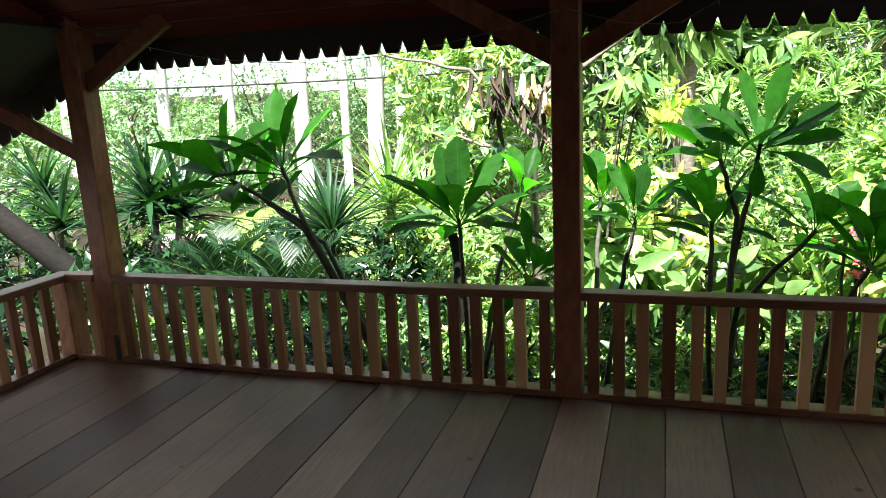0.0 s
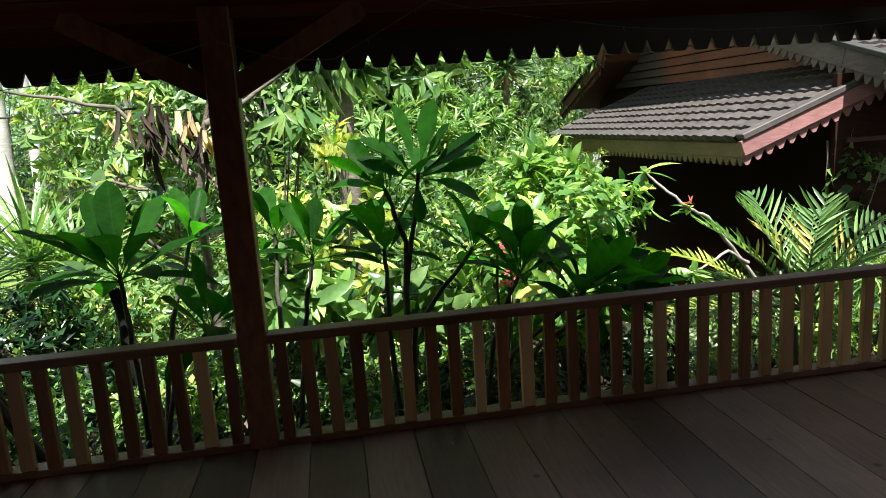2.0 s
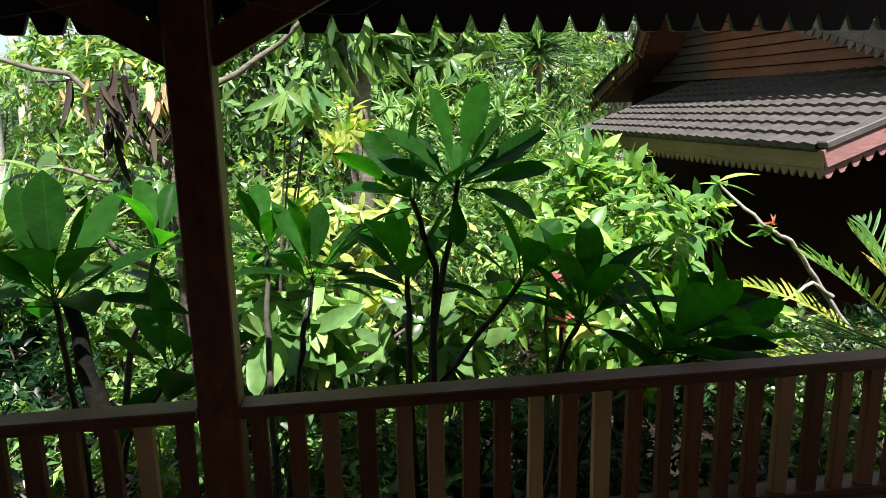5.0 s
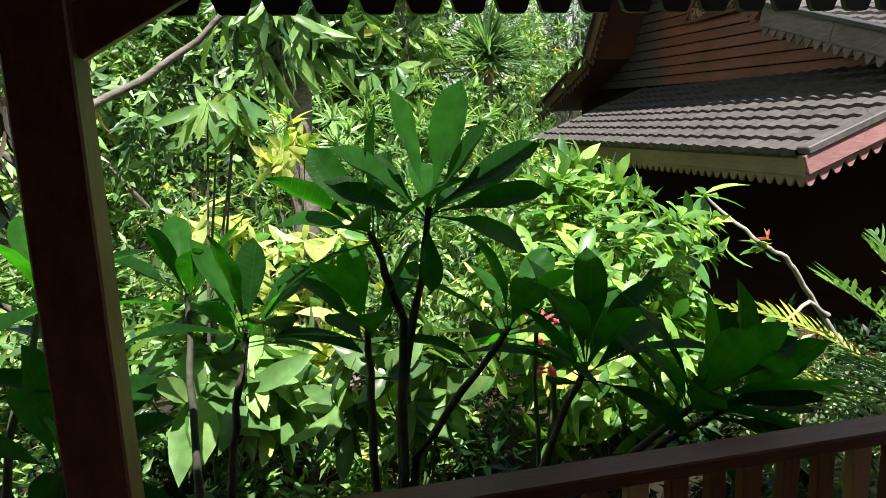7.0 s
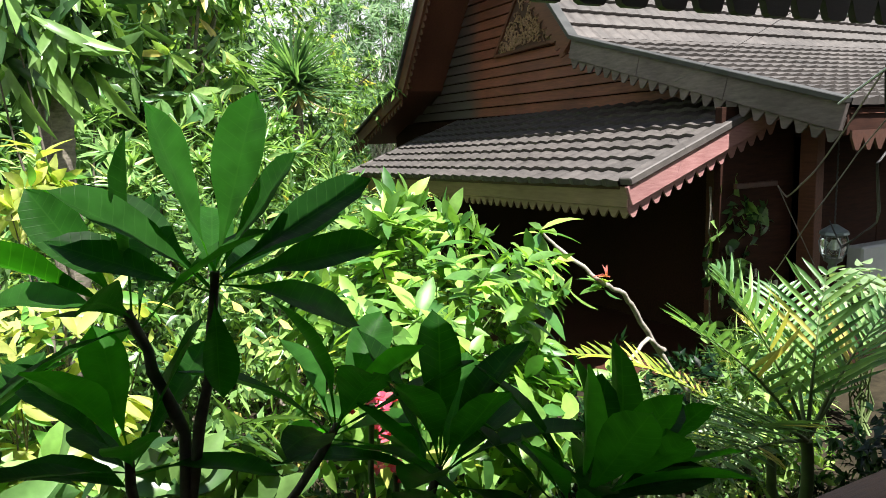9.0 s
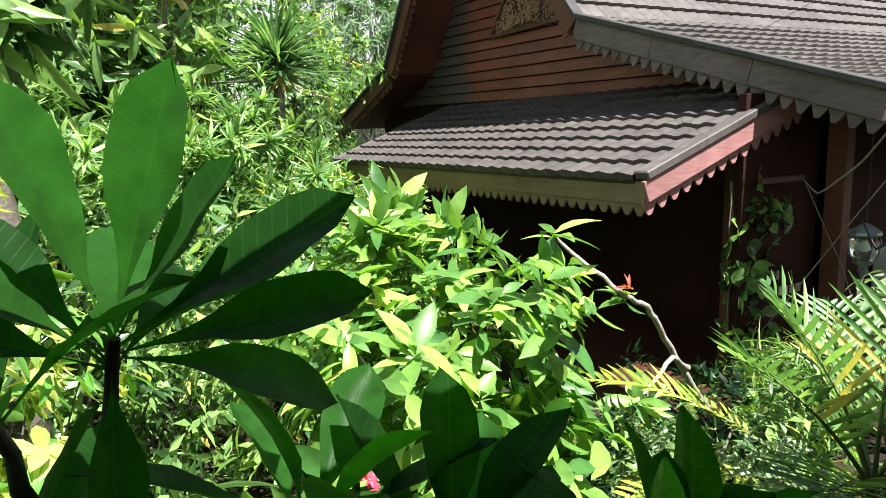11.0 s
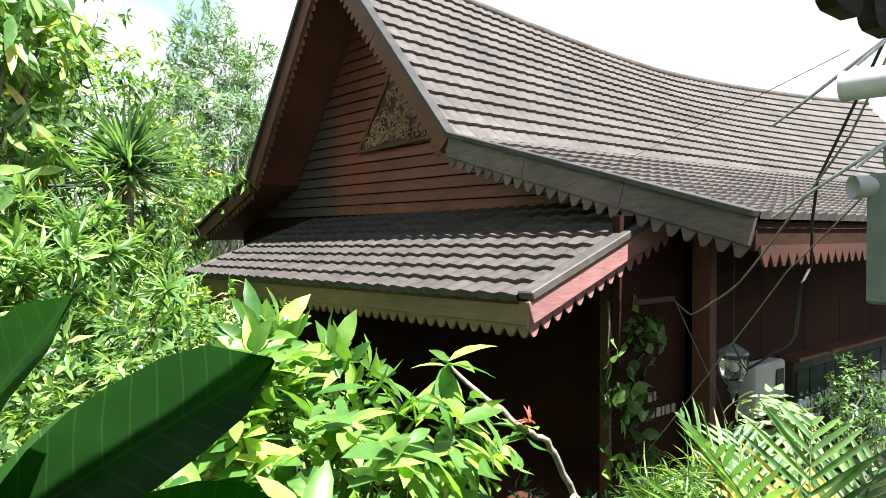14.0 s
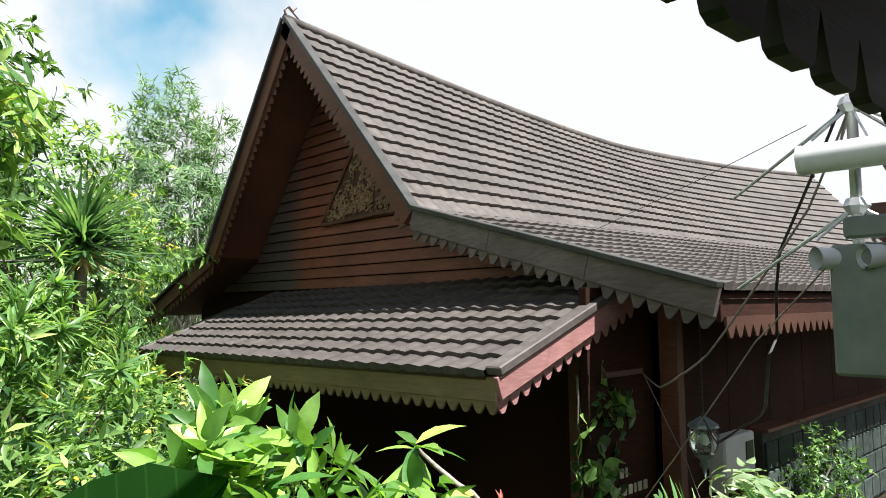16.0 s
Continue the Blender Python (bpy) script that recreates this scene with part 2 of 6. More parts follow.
M = {
    "yucca": leafy("yucca_leaf", (0.051, 0.1196, 0.054), (0.159, 0.2716, 0.1235), 0.35, 0.35),
    "plank": knotty("weathered_plank", (0.165, 0.09, 0.054), (0.26, 0.152, 0.098)),
    "plank_pale": knotty("pale_weathered_plank", (0.245, 0.15, 0.1), (0.38, 0.25, 0.172)),
    "plank_dark": knotty("dark_weathered_plank", (0.09, 0.044, 0.027), (0.165, 0.086, 0.053)),
    "rail": surface("rail_wood", (0.12, 0.044, 0.0224), (0.224, 0.096, 0.0456), 0.45, 9, (0.8, 8, 8), 0.2, each=0.2),
    "baluster": surface("baluster_wood", (0.1658, 0.0561, 0.02635), (0.2788, 0.113, 0.0527), 0.5, 8, (8, 8, 0.8), 0.2, each=0.3, tone=(0.46, 0.29, 0.14)),
    "post": surface("post_wood", (0.12, 0.037, 0.02), (0.31, 0.122, 0.06), 0.45, 6, (3.5, 3.5, 1.6), 0.25, each=0.15, stain=0.4),
    "roofwood": surface("roof_boards", (0.1, 0.015, 0.013), (0.2, 0.032, 0.028), 0.55, 7, (0.8, 8, 8), 0.2, each=0.1),
    "fringe": surface("dark_fringe_wood", (0.02, 0.014, 0.016), (0.045, 0.03, 0.032), 0.55, 7, (0.8, 8, 8), 0.2),
    "darkwood": surface("dark_stained_wood", (0.04, 0.0144, 0.0088), (0.08, 0.0296, 0.0176), 0.55, 7, (6, 0.7, 6), 0.25, each=0.15),
    "siding": surface("siding_wood", (0.085, 0.0306, 0.017), (0.1615, 0.0612, 0.034), 0.6, 8, (6, 0.6, 6), 0.25, each=0.14),
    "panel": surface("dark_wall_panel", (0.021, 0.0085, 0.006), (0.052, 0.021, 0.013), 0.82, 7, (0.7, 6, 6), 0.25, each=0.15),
    "gable": graded_siding(),
    "greywood": surface("greyed_board", (0.07616, 0.06283, 0.05712), (0.1618, 0.1333, 0.1238), 0.65, 8, (6, 0.8, 4), 0.3, stain=0.5),
    "pinkwood": surface("faded_red_board", (0.2635, 0.119, 0.1148), (0.3825, 0.204, 0.1955), 0.6, 9, (0.9, 6, 6), 0.25, stain=0.3),
    "tanwood": surface("tan_fascia", (0.1445, 0.102, 0.051), (0.2295, 0.17, 0.0935), 0.6, 6, (6, 0.6, 6), 0.15, stain=0.4),
    "carved": surface("carved_wood", (0.2, 0.11, 0.06), (0.42, 0.27, 0.16), 0.6, 20, (1, 1, 1), 0.3),
    "tile": surface("roof_tile", (0.054, 0.0475, 0.044), (0.108, 0.095, 0.088), 0.62, 10, (1, 1, 1), 0.2, each=0.16, stain=0.35),
    "flashing": surface("dark_flashing", (0.03, 0.031, 0.03), (0.06, 0.06, 0.057), 0.5, 6, bump=0.1),
    "soil": surface("leaf_litter_soil", (0.012, 0.01, 0.006), (0.045, 0.037, 0.022), 0.95, 5, bump=0.8, stain=0.5),
    "lawn": surface("lawn_soil", (0.08, 0.13, 0.03), (0.2, 0.28, 0.08), 0.95, 6, bump=0.8, stain=0.4),
    "bark": surface("grey_bark", (0.09, 0.08, 0.065), (0.25, 0.22, 0.18), 0.85, 14, (1, 1, 2.5), 0.6),
    "palebark": surface("pale_palm_bark", (0.42, 0.41, 0.38), (0.72, 0.71, 0.67), 0.8, 9, (0.6, 0.6, 4), 0.4),
    "paletwig": surface("pale_twig_bark", (0.2, 0.18, 0.15), (0.42, 0.39, 0.34), 0.8, 14, (1, 1, 2.5), 0.4),
    # almost black: the leaning trunk's shade is put into the bark colour
    "darkbark": surface("shade_darkened_bark", (0.004, 0.0035, 0.003), (0.014, 0.012, 0.01), 0.9, 12, (1, 1, 2), 0.6),
    "stem": surface("frangipani_stem", (0.0425, 0.0425, 0.0306), (0.119, 0.1148, 0.085), 0.7, 18, bump=0.5),
    "greenstem": surface("green_stem", (0.08, 0.13, 0.04), (0.18, 0.24, 0.09), 0.6, 12, bump=0.2),
    "dead": leafy("dry_leaf", (0.013, 0.009, 0.007), (0.055, 0.036, 0.022), 0.1, 0.8),
    "deadlight": leafy("straw_leaf", (0.35, 0.25, 0.13), (0.62, 0.5, 0.3), 0.3, 0.8),
    "frangi": leafy("frangipani_leaf", (0.009, 0.036, 0.007), (0.025, 0.088, 0.015), 0.46, 0.36, True, True),
    "shrub": leafy("shrub_leaf", (0.05, 0.155, 0.035), (0.3, 0.475, 0.1), 0.34, 0.4, old=(0.5, 0.5, 0.14), share=0.05),
    "mid": leafy("garden_leaf", (0.018, 0.058, 0.02), (0.225, 0.38, 0.11), 0.3, 0.3),
    # lighter copy of the garden leaf: sunlight put into the colour
    "bright": leafy("sun_tinted_leaf", (0.055, 0.1472, 0.04355), (0.33, 0.4753, 0.14), 0.34, 0.28, old=(0.55, 0.46, 0.14), share=0.07),
    "drac": leafy("dracaena_leaf", (0.06897, 0.1656, 0.0508), (0.2807, 0.4373, 0.14), 0.28, 0.3, old=(0.4, 0.46, 0.17), share=0.08),
    # near-black green: the shade under trees and deck roof is put into this colour
    "deep": leafy("shade_dark_leaf", (0.004, 0.0176, 0.0064), (0.0176, 0.06, 0.0176), 0.25, 0.33),
    "yellow": leafy("croton_leaf", (0.3, 0.36, 0.09), (0.62, 0.6, 0.22), 0.4, 0.35, old=(0.12, 0.3, 0.06), share=0.4),
    "palm": leafy("palm_leaflet", (0.05912, 0.1564, 0.05443), (0.2407, 0.3993, 0.1282), 0.28, 0.32, old=(0.541, 0.433, 0.120), share=0.08),
    # areca leaflets again, yellower and brighter, with sunshine painted into the colour
    "frond": leafy("sun_tinted_frond", (0.2, 0.28, 0.05), (0.5, 0.54, 0.1), 0.35, 0.35),
    # darkened too: tree shade over the left corner is part of this colour
    "spiky": leafy("sword_leaf", (0.00935, 0.03825, 0.017), (0.034, 0.09775, 0.03825), 0.25, 0.33),
    # paler, bluer greens: the haze of distance is put into this colour
    "far": leafy("hazed_far_leaf", (0.081, 0.1748, 0.08032), (0.255, 0.3864, 0.1848), 0.28, 0.45),
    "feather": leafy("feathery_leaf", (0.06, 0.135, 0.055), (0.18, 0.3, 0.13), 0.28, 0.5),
    "pale": leafy("pale_leaf", (0.136, 0.2295, 0.1105), (0.357, 0.425, 0.255), 0.28, 0.35),
    "blossom": leafy("pink_petal", (0.6, 0.05, 0.12), (0.75, 0.2, 0.24), 0.35, 0.5),
    "bract": leafy("red_bract", (0.28, 0.05, 0.045), (0.42, 0.16, 0.1), 0.35, 0.5),
    "white": surface("white_plastic", (0.561, 0.578, 0.578), (0.663, 0.68, 0.68), 0.35, 5, bump=0.05, stain=0.15),
    "tank": surface("grey_green_plate", (0.1, 0.125, 0.112), (0.19, 0.22, 0.2), 0.5, 4, bump=0.15, stain=0.4),
    "steel": surface("galvanised_steel", (0.42, 0.44, 0.45), (0.6, 0.62, 0.63), 0.4, 10, bump=0.1, metal=0.7),
    "rust": surface("rusty_rod", (0.1, 0.045, 0.035), (0.2, 0.1, 0.08), 0.7, 12, bump=0.3),
    "cable": surface("black_cable", (0.015, 0.015, 0.015), (0.04, 0.04, 0.04), 0.5, 8, bump=0),
    "wire": surface("pale_wire", (0.16, 0.135, 0.11), (0.26, 0.23, 0.195), 0.6, 8, bump=0),
    "metalblue": surface("lantern_metal", (0.16, 0.2, 0.22), (0.32, 0.38, 0.4), 0.4, 12, bump=0.2, metal=0.4),
    "stone": surface("cut_stone", (0.024, 0.036, 0.032), (0.068, 0.088, 0.08), 0.8, 9, bump=0.5, each=0.3),
    "mortar": surface("mortar", (0.056, 0.0576, 0.0528), (0.104, 0.104, 0.096), 0.9, 12, bump=0.4),
    "letter": surface("faded_letters", (0.4, 0.36, 0.3), (0.55, 0.5, 0.42), 0.6, 12, bump=0),
    "black": surface("black_plate", (0.012, 0.012, 0.014), (0.03, 0.03, 0.032), 0.4, 8, bump=0),
    "bulb": surface("frosted_bulb", (0.75, 0.77, 0.75), (0.85, 0.86, 0.84), 0.3, 8, bump=0),
    "glass": glassy("lantern_glass"),
    "wallback": surface("plain_wall_boards", (0.14, 0.075, 0.05), (0.24, 0.13, 0.085), 0.6, 6, (6, 6, 0.8), 0.2),
    "pinkcloth": surface("pink_plaster", (0.6, 0.3, 0.36), (0.75, 0.45, 0.5), 0.8, 6, bump=0.1),
}


# ---- builders ----
def mesh_of(name, verts, faces, mat, smooth=False):
    me = bpy.data.meshes.new(name)
    me.from_pydata([tuple(v) for v in verts], [], faces)
    me.materials.append(mat)
    if smooth:
        me.polygons.foreach_set("use_smooth", [True] * len(me.polygons))
    return me


def thing(name, at, label, category, group="", kind=""):
    ob = new(name)
    ob.location = at
    ob.empty_display_size = 0.1
    return tagged(ob, label, category, group, kind)


def stands(ob):
    """The world pose of a thing or part that is only moved, with those above it."""
    m = Matrix.Translation(ob.location)
    return stands(ob.parent) @ ob.matrix_parent_inverse @ m if ob.parent else m


def hang(ob, parent, label=""):
    """Makes ob, built in world places, a child of a thing that only stands elsewhere."""
    ob.parent = parent
    ob.matrix_parent_inverse = stands(parent).inverted()
    return tagged(ob, label)


def part(name, bm, mat, parent, label="", smooth=False):
    me = bpy.data.meshes.new(name)
    bm.to_mesh(me)
    bm.free()
    me.materials.append(mat)
    if smooth:
        me.polygons.foreach_set("use_smooth", [True] * len(me.polygons))
    return hang(new(name, me), parent, label)


def block(a, b, bevel=0.004, bm=None):
    """A box from corner a to corner b with eased edges."""
    own = bmesh.new()
    bmesh.ops.create_cube(own, size=1)
    a, b = Vector(a), Vector(b)
    for v in own.verts:
        v.co = Vector([(a[i] + b[i]) / 2 + v.co[i] * (b[i] - a[i]) for i in range(3)])
    if bevel:
        bmesh.ops.bevel(own, geom=own.edges[:], offset=bevel, segments=1, affect="EDGES")
    if bm is None:
        return own
    me = bpy.data.meshes.new("tmp")
    own.to_mesh(me)
    own.free()
    bm.from_mesh(me)
    bpy.data.meshes.remove(me)
    return bm


def beam(p, q, w, h, bevel=0.004, up=(0, 0, 1)):
    """A squared timber from p to q, w wide and h high."""
    p, q = Vector(p), Vector(q)
    d = (q - p).normalized()
    s = d.cross(Vector(up)).normalized()
    u = s.cross(d)
    bm = block((0, -w / 2, -h / 2), ((q - p).length, w / 2, h / 2), bevel)
    bm.transform(Matrix.Translation(p) @ Matrix((d, -s, u)).transposed().to_4x4())
    return bm


def tube(pts, radii, sides=8, bm=None, closed=True):
    """A tapering round stem through points."""
    bm = bm or bmesh.new()
    pts = [Vector(p) for p in pts]
    rings = []
    ref = Vector((0.31, 0.17, 0.94)).normalized()
    for i, p in enumerate(pts):
        d = (pts[min(i + 1, len(pts) - 1)] - pts[max(i - 1, 0)]).normalized()
        r = ref if abs(d.dot(ref)) < 0.95 else Vector((1, 0, 0))
        s = d.cross(r).normalized()
        u = d.cross(s)
        rings.append([bm.verts.new(p + (s * math.cos(k * math.tau / sides) + u * math.sin(k * math.tau / sides)) * radii[i]) for k in range(sides)])
    for a, b in zip(rings, rings[1:]):
        for k in range(sides):
            bm.faces.new((a[k], a[(k + 1) % sides], b[(k + 1) % sides], b[k]))
    if closed:
        bm.faces.new(rings[0])
        bm.faces.new(rings[-1][::-1])
    return bm


def bend(p, q, n, sag=0.0, wob=0.0, rng=random):
    """n+1 points from p to q, sagging in the middle and wandering a little."""
    p, q = Vector(p), Vector(q)
    out = []
    for i in range(n + 1):
        t = i / n
        w = wob * math.sin(math.pi * t)
        out.append(p.lerp(q, t) + Vector((rng.uniform(-w, w), rng.uniform(-w, w), -sag * 4 * t * (1 - t) + rng.uniform(-w, w))))
    return out


def toothed(p, q, drop, tooth, pitch, thick, flat=0.55, down=(0, 0, -1)):
    """A board from p to q, drop deep, whose lower edge is cut into teeth; down: the way that the teeth point."""
    p, q, dn = Vector(p), Vector(q), Vector(down).normalized()
    run = q - p
    n = max(1, round(run.length / pitch))
    side = run.normalized().cross(dn).normalized() * thick / 2
    line = []
    for i in range(n):
        a, w = i / n, 1 / n
        g = (1 - flat) / 2
        line += [(a, 0), (a + w * g, tooth * 0.9), (a + w * (g + 0.1), tooth), (a + w * (1 - g - 0.05), tooth), (a + w * (1 - g), tooth * 0.9)]
    line.append((1, 0))
    bm = bmesh.new()
    front, back, top_f, top_b = [], [], [], []
    for a, h in line:
        base = p + run * a
        low = base + dn * (drop + h)
        front.append(bm.verts.new(low + side))
        back.append(bm.verts.new(low - side))
        top_f.append(bm.verts.new(base + side))
        top_b.append(bm.verts.new(base - side))
    for i in range(len(line) - 1):
        bm.faces.new((top_f[i], top_f[i + 1], front[i + 1], front[i]))
        bm.faces.new((top_b[i + 1], top_b[i], back[i], back[i + 1]))
        bm.faces.new((front[i], front[i + 1], back[i + 1], back[i]))
        bm.faces.new((top_f[i + 1], top_f[i], top_b[i], top_b[i + 1]))
    bm.faces.new((top_f[0], front[0], back[0], top_b[0]))
    bm.faces.new((front[-1], top_f[-1], top_b[-1], back[-1]))
    return bm


# leaf shapes: x along the leaf, y across, z its upper side
def blade(stations, curl, fold):
    """Verts and quads of a leaf: half width at even steps along it, bent down by curl, folded up along its rib."""
    v, f, n = [], [], len(stations)
    for i, w in enumerate(stations):
        x = i / (n - 1)
        z = -curl * x * x
        v += [(x, w, z, fold * w), (x, 0, z, 0), (x, -w, z, fold * w)]
    for i in range(n - 1):
        a = 3 * i
        f += [(a, a + 1, a + 4, a + 3), (a + 1, a + 2, a + 5, a + 4)]
    return np.array(v), f


SIMPLE = (np.array([(0, 0, 0, 0), (0.42, 0.5, 0, 0.16), (1, 0, -0.14, 0), (0.42, -0.5, 0, 0.16), (0.45, 0, 0, 0)]), [(0, 4, 2, 1), (0, 3, 2, 4)])
OVATE = blade((0.03, 0.4, 0.5, 0.36, 0.0), 0.22, 0.3)
STIFF = blade((0.3, 0.5, 0.44, 0.0), 0.06, 0.5)
SWORD = blade((0.35, 0.5, 0.42, 0.0), 0.28, 0.5)
ARCH = blade((0.3, 0.5, 0.45, 0.3, 0.0), 0.6, 0.4)


def leaves(name, shape, pos, way, up, length, width, mat):
    """One mesh of many leaves: numpy arrays of places, directions, upper sides, lengths and widths."""
    tv, tf = shape
    way = way / np.linalg.norm(way, axis=1, keepdims=True)
    s = np.cross(up, way)
    s /= np.linalg.norm(s, axis=1, keepdims=True) + 1e-9
    u = np.cross(way, s)
    k, n = len(tv), len(pos)
    v = (pos[:, None] + tv[None, :, 0:1] * (way * length[:, None])[:, None] + tv[None, :, 1:2] * (s * width[:, None])[:, None]
         + tv[None, :, 2:3] * (u * length[:, None])[:, None] + tv[None, :, 3:4] * (u * width[:, None])[:, None]).reshape(-1, 3)
    q = (np.array(tf)[None] + (np.arange(n) * k)[:, None, None]).reshape(-1, 4)
    me = bpy.data.meshes.new(name)
    me.vertices.add(len(v))
    me.vertices.foreach_set("co", v.astype(np.float32).ravel())
    me.loops.add(q.size)
    me.loops.foreach_set("vertex_index", q.astype(np.int32).ravel())
    me.polygons.add(len(q))
    me.polygons.foreach_set("loop_start", np.arange(0, q.size, 4, dtype=np.int32))
    me.polygons.foreach_set("use_smooth", np.ones(len(q), dtype=bool))
    me.update(calc_edges=True)
    me.materials.append(mat)
    return me


def unit(rng, n):
    d = rng.normal(size=(n, 3))
    return d / np.linalg.norm(d, axis=1, keepdims=True)


def rosettes(rng, centres, outs, count, spread, length, width, base=0.0, droop=0.0):
    """Leaves in whorls: count to each centre, leaning away from the outward way by the angles in spread (degrees)."""
    n = len(centres) * count
    c = np.repeat(centres, count, 0)
    o = np.repeat(outs / np.linalg.norm(outs, axis=1, keepdims=True), count, 0)
    r = unit(rng, n)
    side = r - o * (r * o).sum(1, keepdims=True)
    side /= np.linalg.norm(side, axis=1, keepdims=True) + 1e-9
    a = np.radians(rng.uniform(*spread, n))[:, None]
    way = o * np.cos(a) + side * np.sin(a) - np.array([0, 0, droop])
    up = o * np.sin(a) - side * np.cos(a) + np.array([0, 0, 0.25])
    up = np.where(np.cos(a) < 0, -up, up)
    pos = c + o * (rng.uniform(-base, base * 0.3, n))[:, None]
    k = rng.uniform(0.62, 1.2, n)
    return pos, way, up, rng.uniform(*length, n) * k, rng.uniform(*width, n) * k


def bush(name, label, category, base, centre, radii, clumps, count, length, width, mat, seed, shape=SIMPLE, spread=(25, 95), droop=0.25,
         stems=7, stem_mat="bark", thick=0.03, hollow=0.55, group="", whorl=0.12, top_only=False):
    """A bush or tree: stems from its foot to the clumps of leaves, which fill an uneven ellipsoid."""
    rng = np.random.default_rng(seed)
    base, centre, radii = np.array(base, float), np.array(centre, float), np.array(radii, float)
    d = unit(rng, clumps)
    if top_only:
        d[:, 2] = np.abs(d[:, 2]) - 0.25
    lump = 1 + 0.28 * np.sin(d[:, 0] * 5.1 + seed) * np.cos(d[:, 1] * 4.3 + 2 * seed) + 0.18 * np.sin(d[:, 2] * 9 + seed * 3)
    rad = rng.uniform(hollow, 1.0, clumps) ** 0.6 * lump
    c = centre + d * rad[:, None] * radii
    c[:, 2] = np.maximum(c[:, 2], base[2] + 0.05)
    outs = d / radii * radii.mean() + np.array([0, 0, 0.55]) + rng.normal(size=(clumps, 3)) * 0.35
    ob = thing(name, base, label, category, group)
    me = leaves("foliage", shape, *rosettes(rng, c, outs, count, spread, length, width, whorl, droop), M[mat])
    tagged(hang(new("foliage", me), ob), kind="stuff")
    bm = bmesh.new()
    pick = rng.choice(clumps, min(stems, clumps), replace=False)
    fork = base * 0.6 + centre * 0.4
    pr = random.Random(seed)
    for i in pick:
        pts = bend(base + rng.normal(size=3) * [0.04, 0.04, 0], fork + rng.normal(size=3) * radii * 0.15, 3, 0, 0.04, pr)[:-1] + bend(fork + rng.normal(size=3) * radii * 0.15, c[i], 4, 0, 0.06 * radii[0], pr)
        r = [thick * (1 - 0.8 * k / (len(pts) - 1)) for k in range(len(pts))]
        if stems < 11 and clumps < 120:
            part("branch", tube(pts, r, 6), M[stem_mat], ob, smooth=True)
        else:
            tube(pts, r, 6, bm)
    if len(bm.verts):
        tagged(part("branchwork", bm, M[stem_mat], ob, smooth=True), kind="stuff")
    else:
        bm.free()
    return ob


def spiky(name, label, category, foot, heads, count, length, width, mat, seed, trunk_r=0.05, trunk_mat="bark", spread=(5, 120), droop=0.1, shape=SWORD, group="", skirt=0):
    """A sword-leaved plant: a trunk to each head, and a burst of stiff leaves on it; skirt: dead leaves hanging below."""
    rng = np.random.default_rng(seed)
    pr = random.Random(seed)
    ob = thing(name, foot, label, category, group)
    bm = bmesh.new()
    for h in heads:
        pts = bend(foot, h, 5, 0, 0.03, pr)
        tube(pts, [trunk_r * (1.25 - 0.4 * i / 5) for i in range(6)], 8, bm)
    part("trunk", bm, M[trunk_mat], ob, smooth=True)
    c = np.array(heads, float)
    up = np.tile([0.0, 0.0, 1.0], (len(c), 1)) + rng.normal(size=(len(c), 3)) * 0.12
    hang(new("crown", leaves("crown", shape, *rosettes(rng, c, up, count, spread, length, width, 0.08, droop), M[mat])), ob)
    if skirt:
        hang(new("dry_skirt", leaves("dry_skirt", ARCH, *rosettes(rng, c - [0, 0, 0.1], up, skirt, (120, 168), (length[0] * 0.5, length[1] * 0.8), width, 0.05, 0.3), M["deadlight"])), ob, "dry straw-coloured leaves")
    return ob


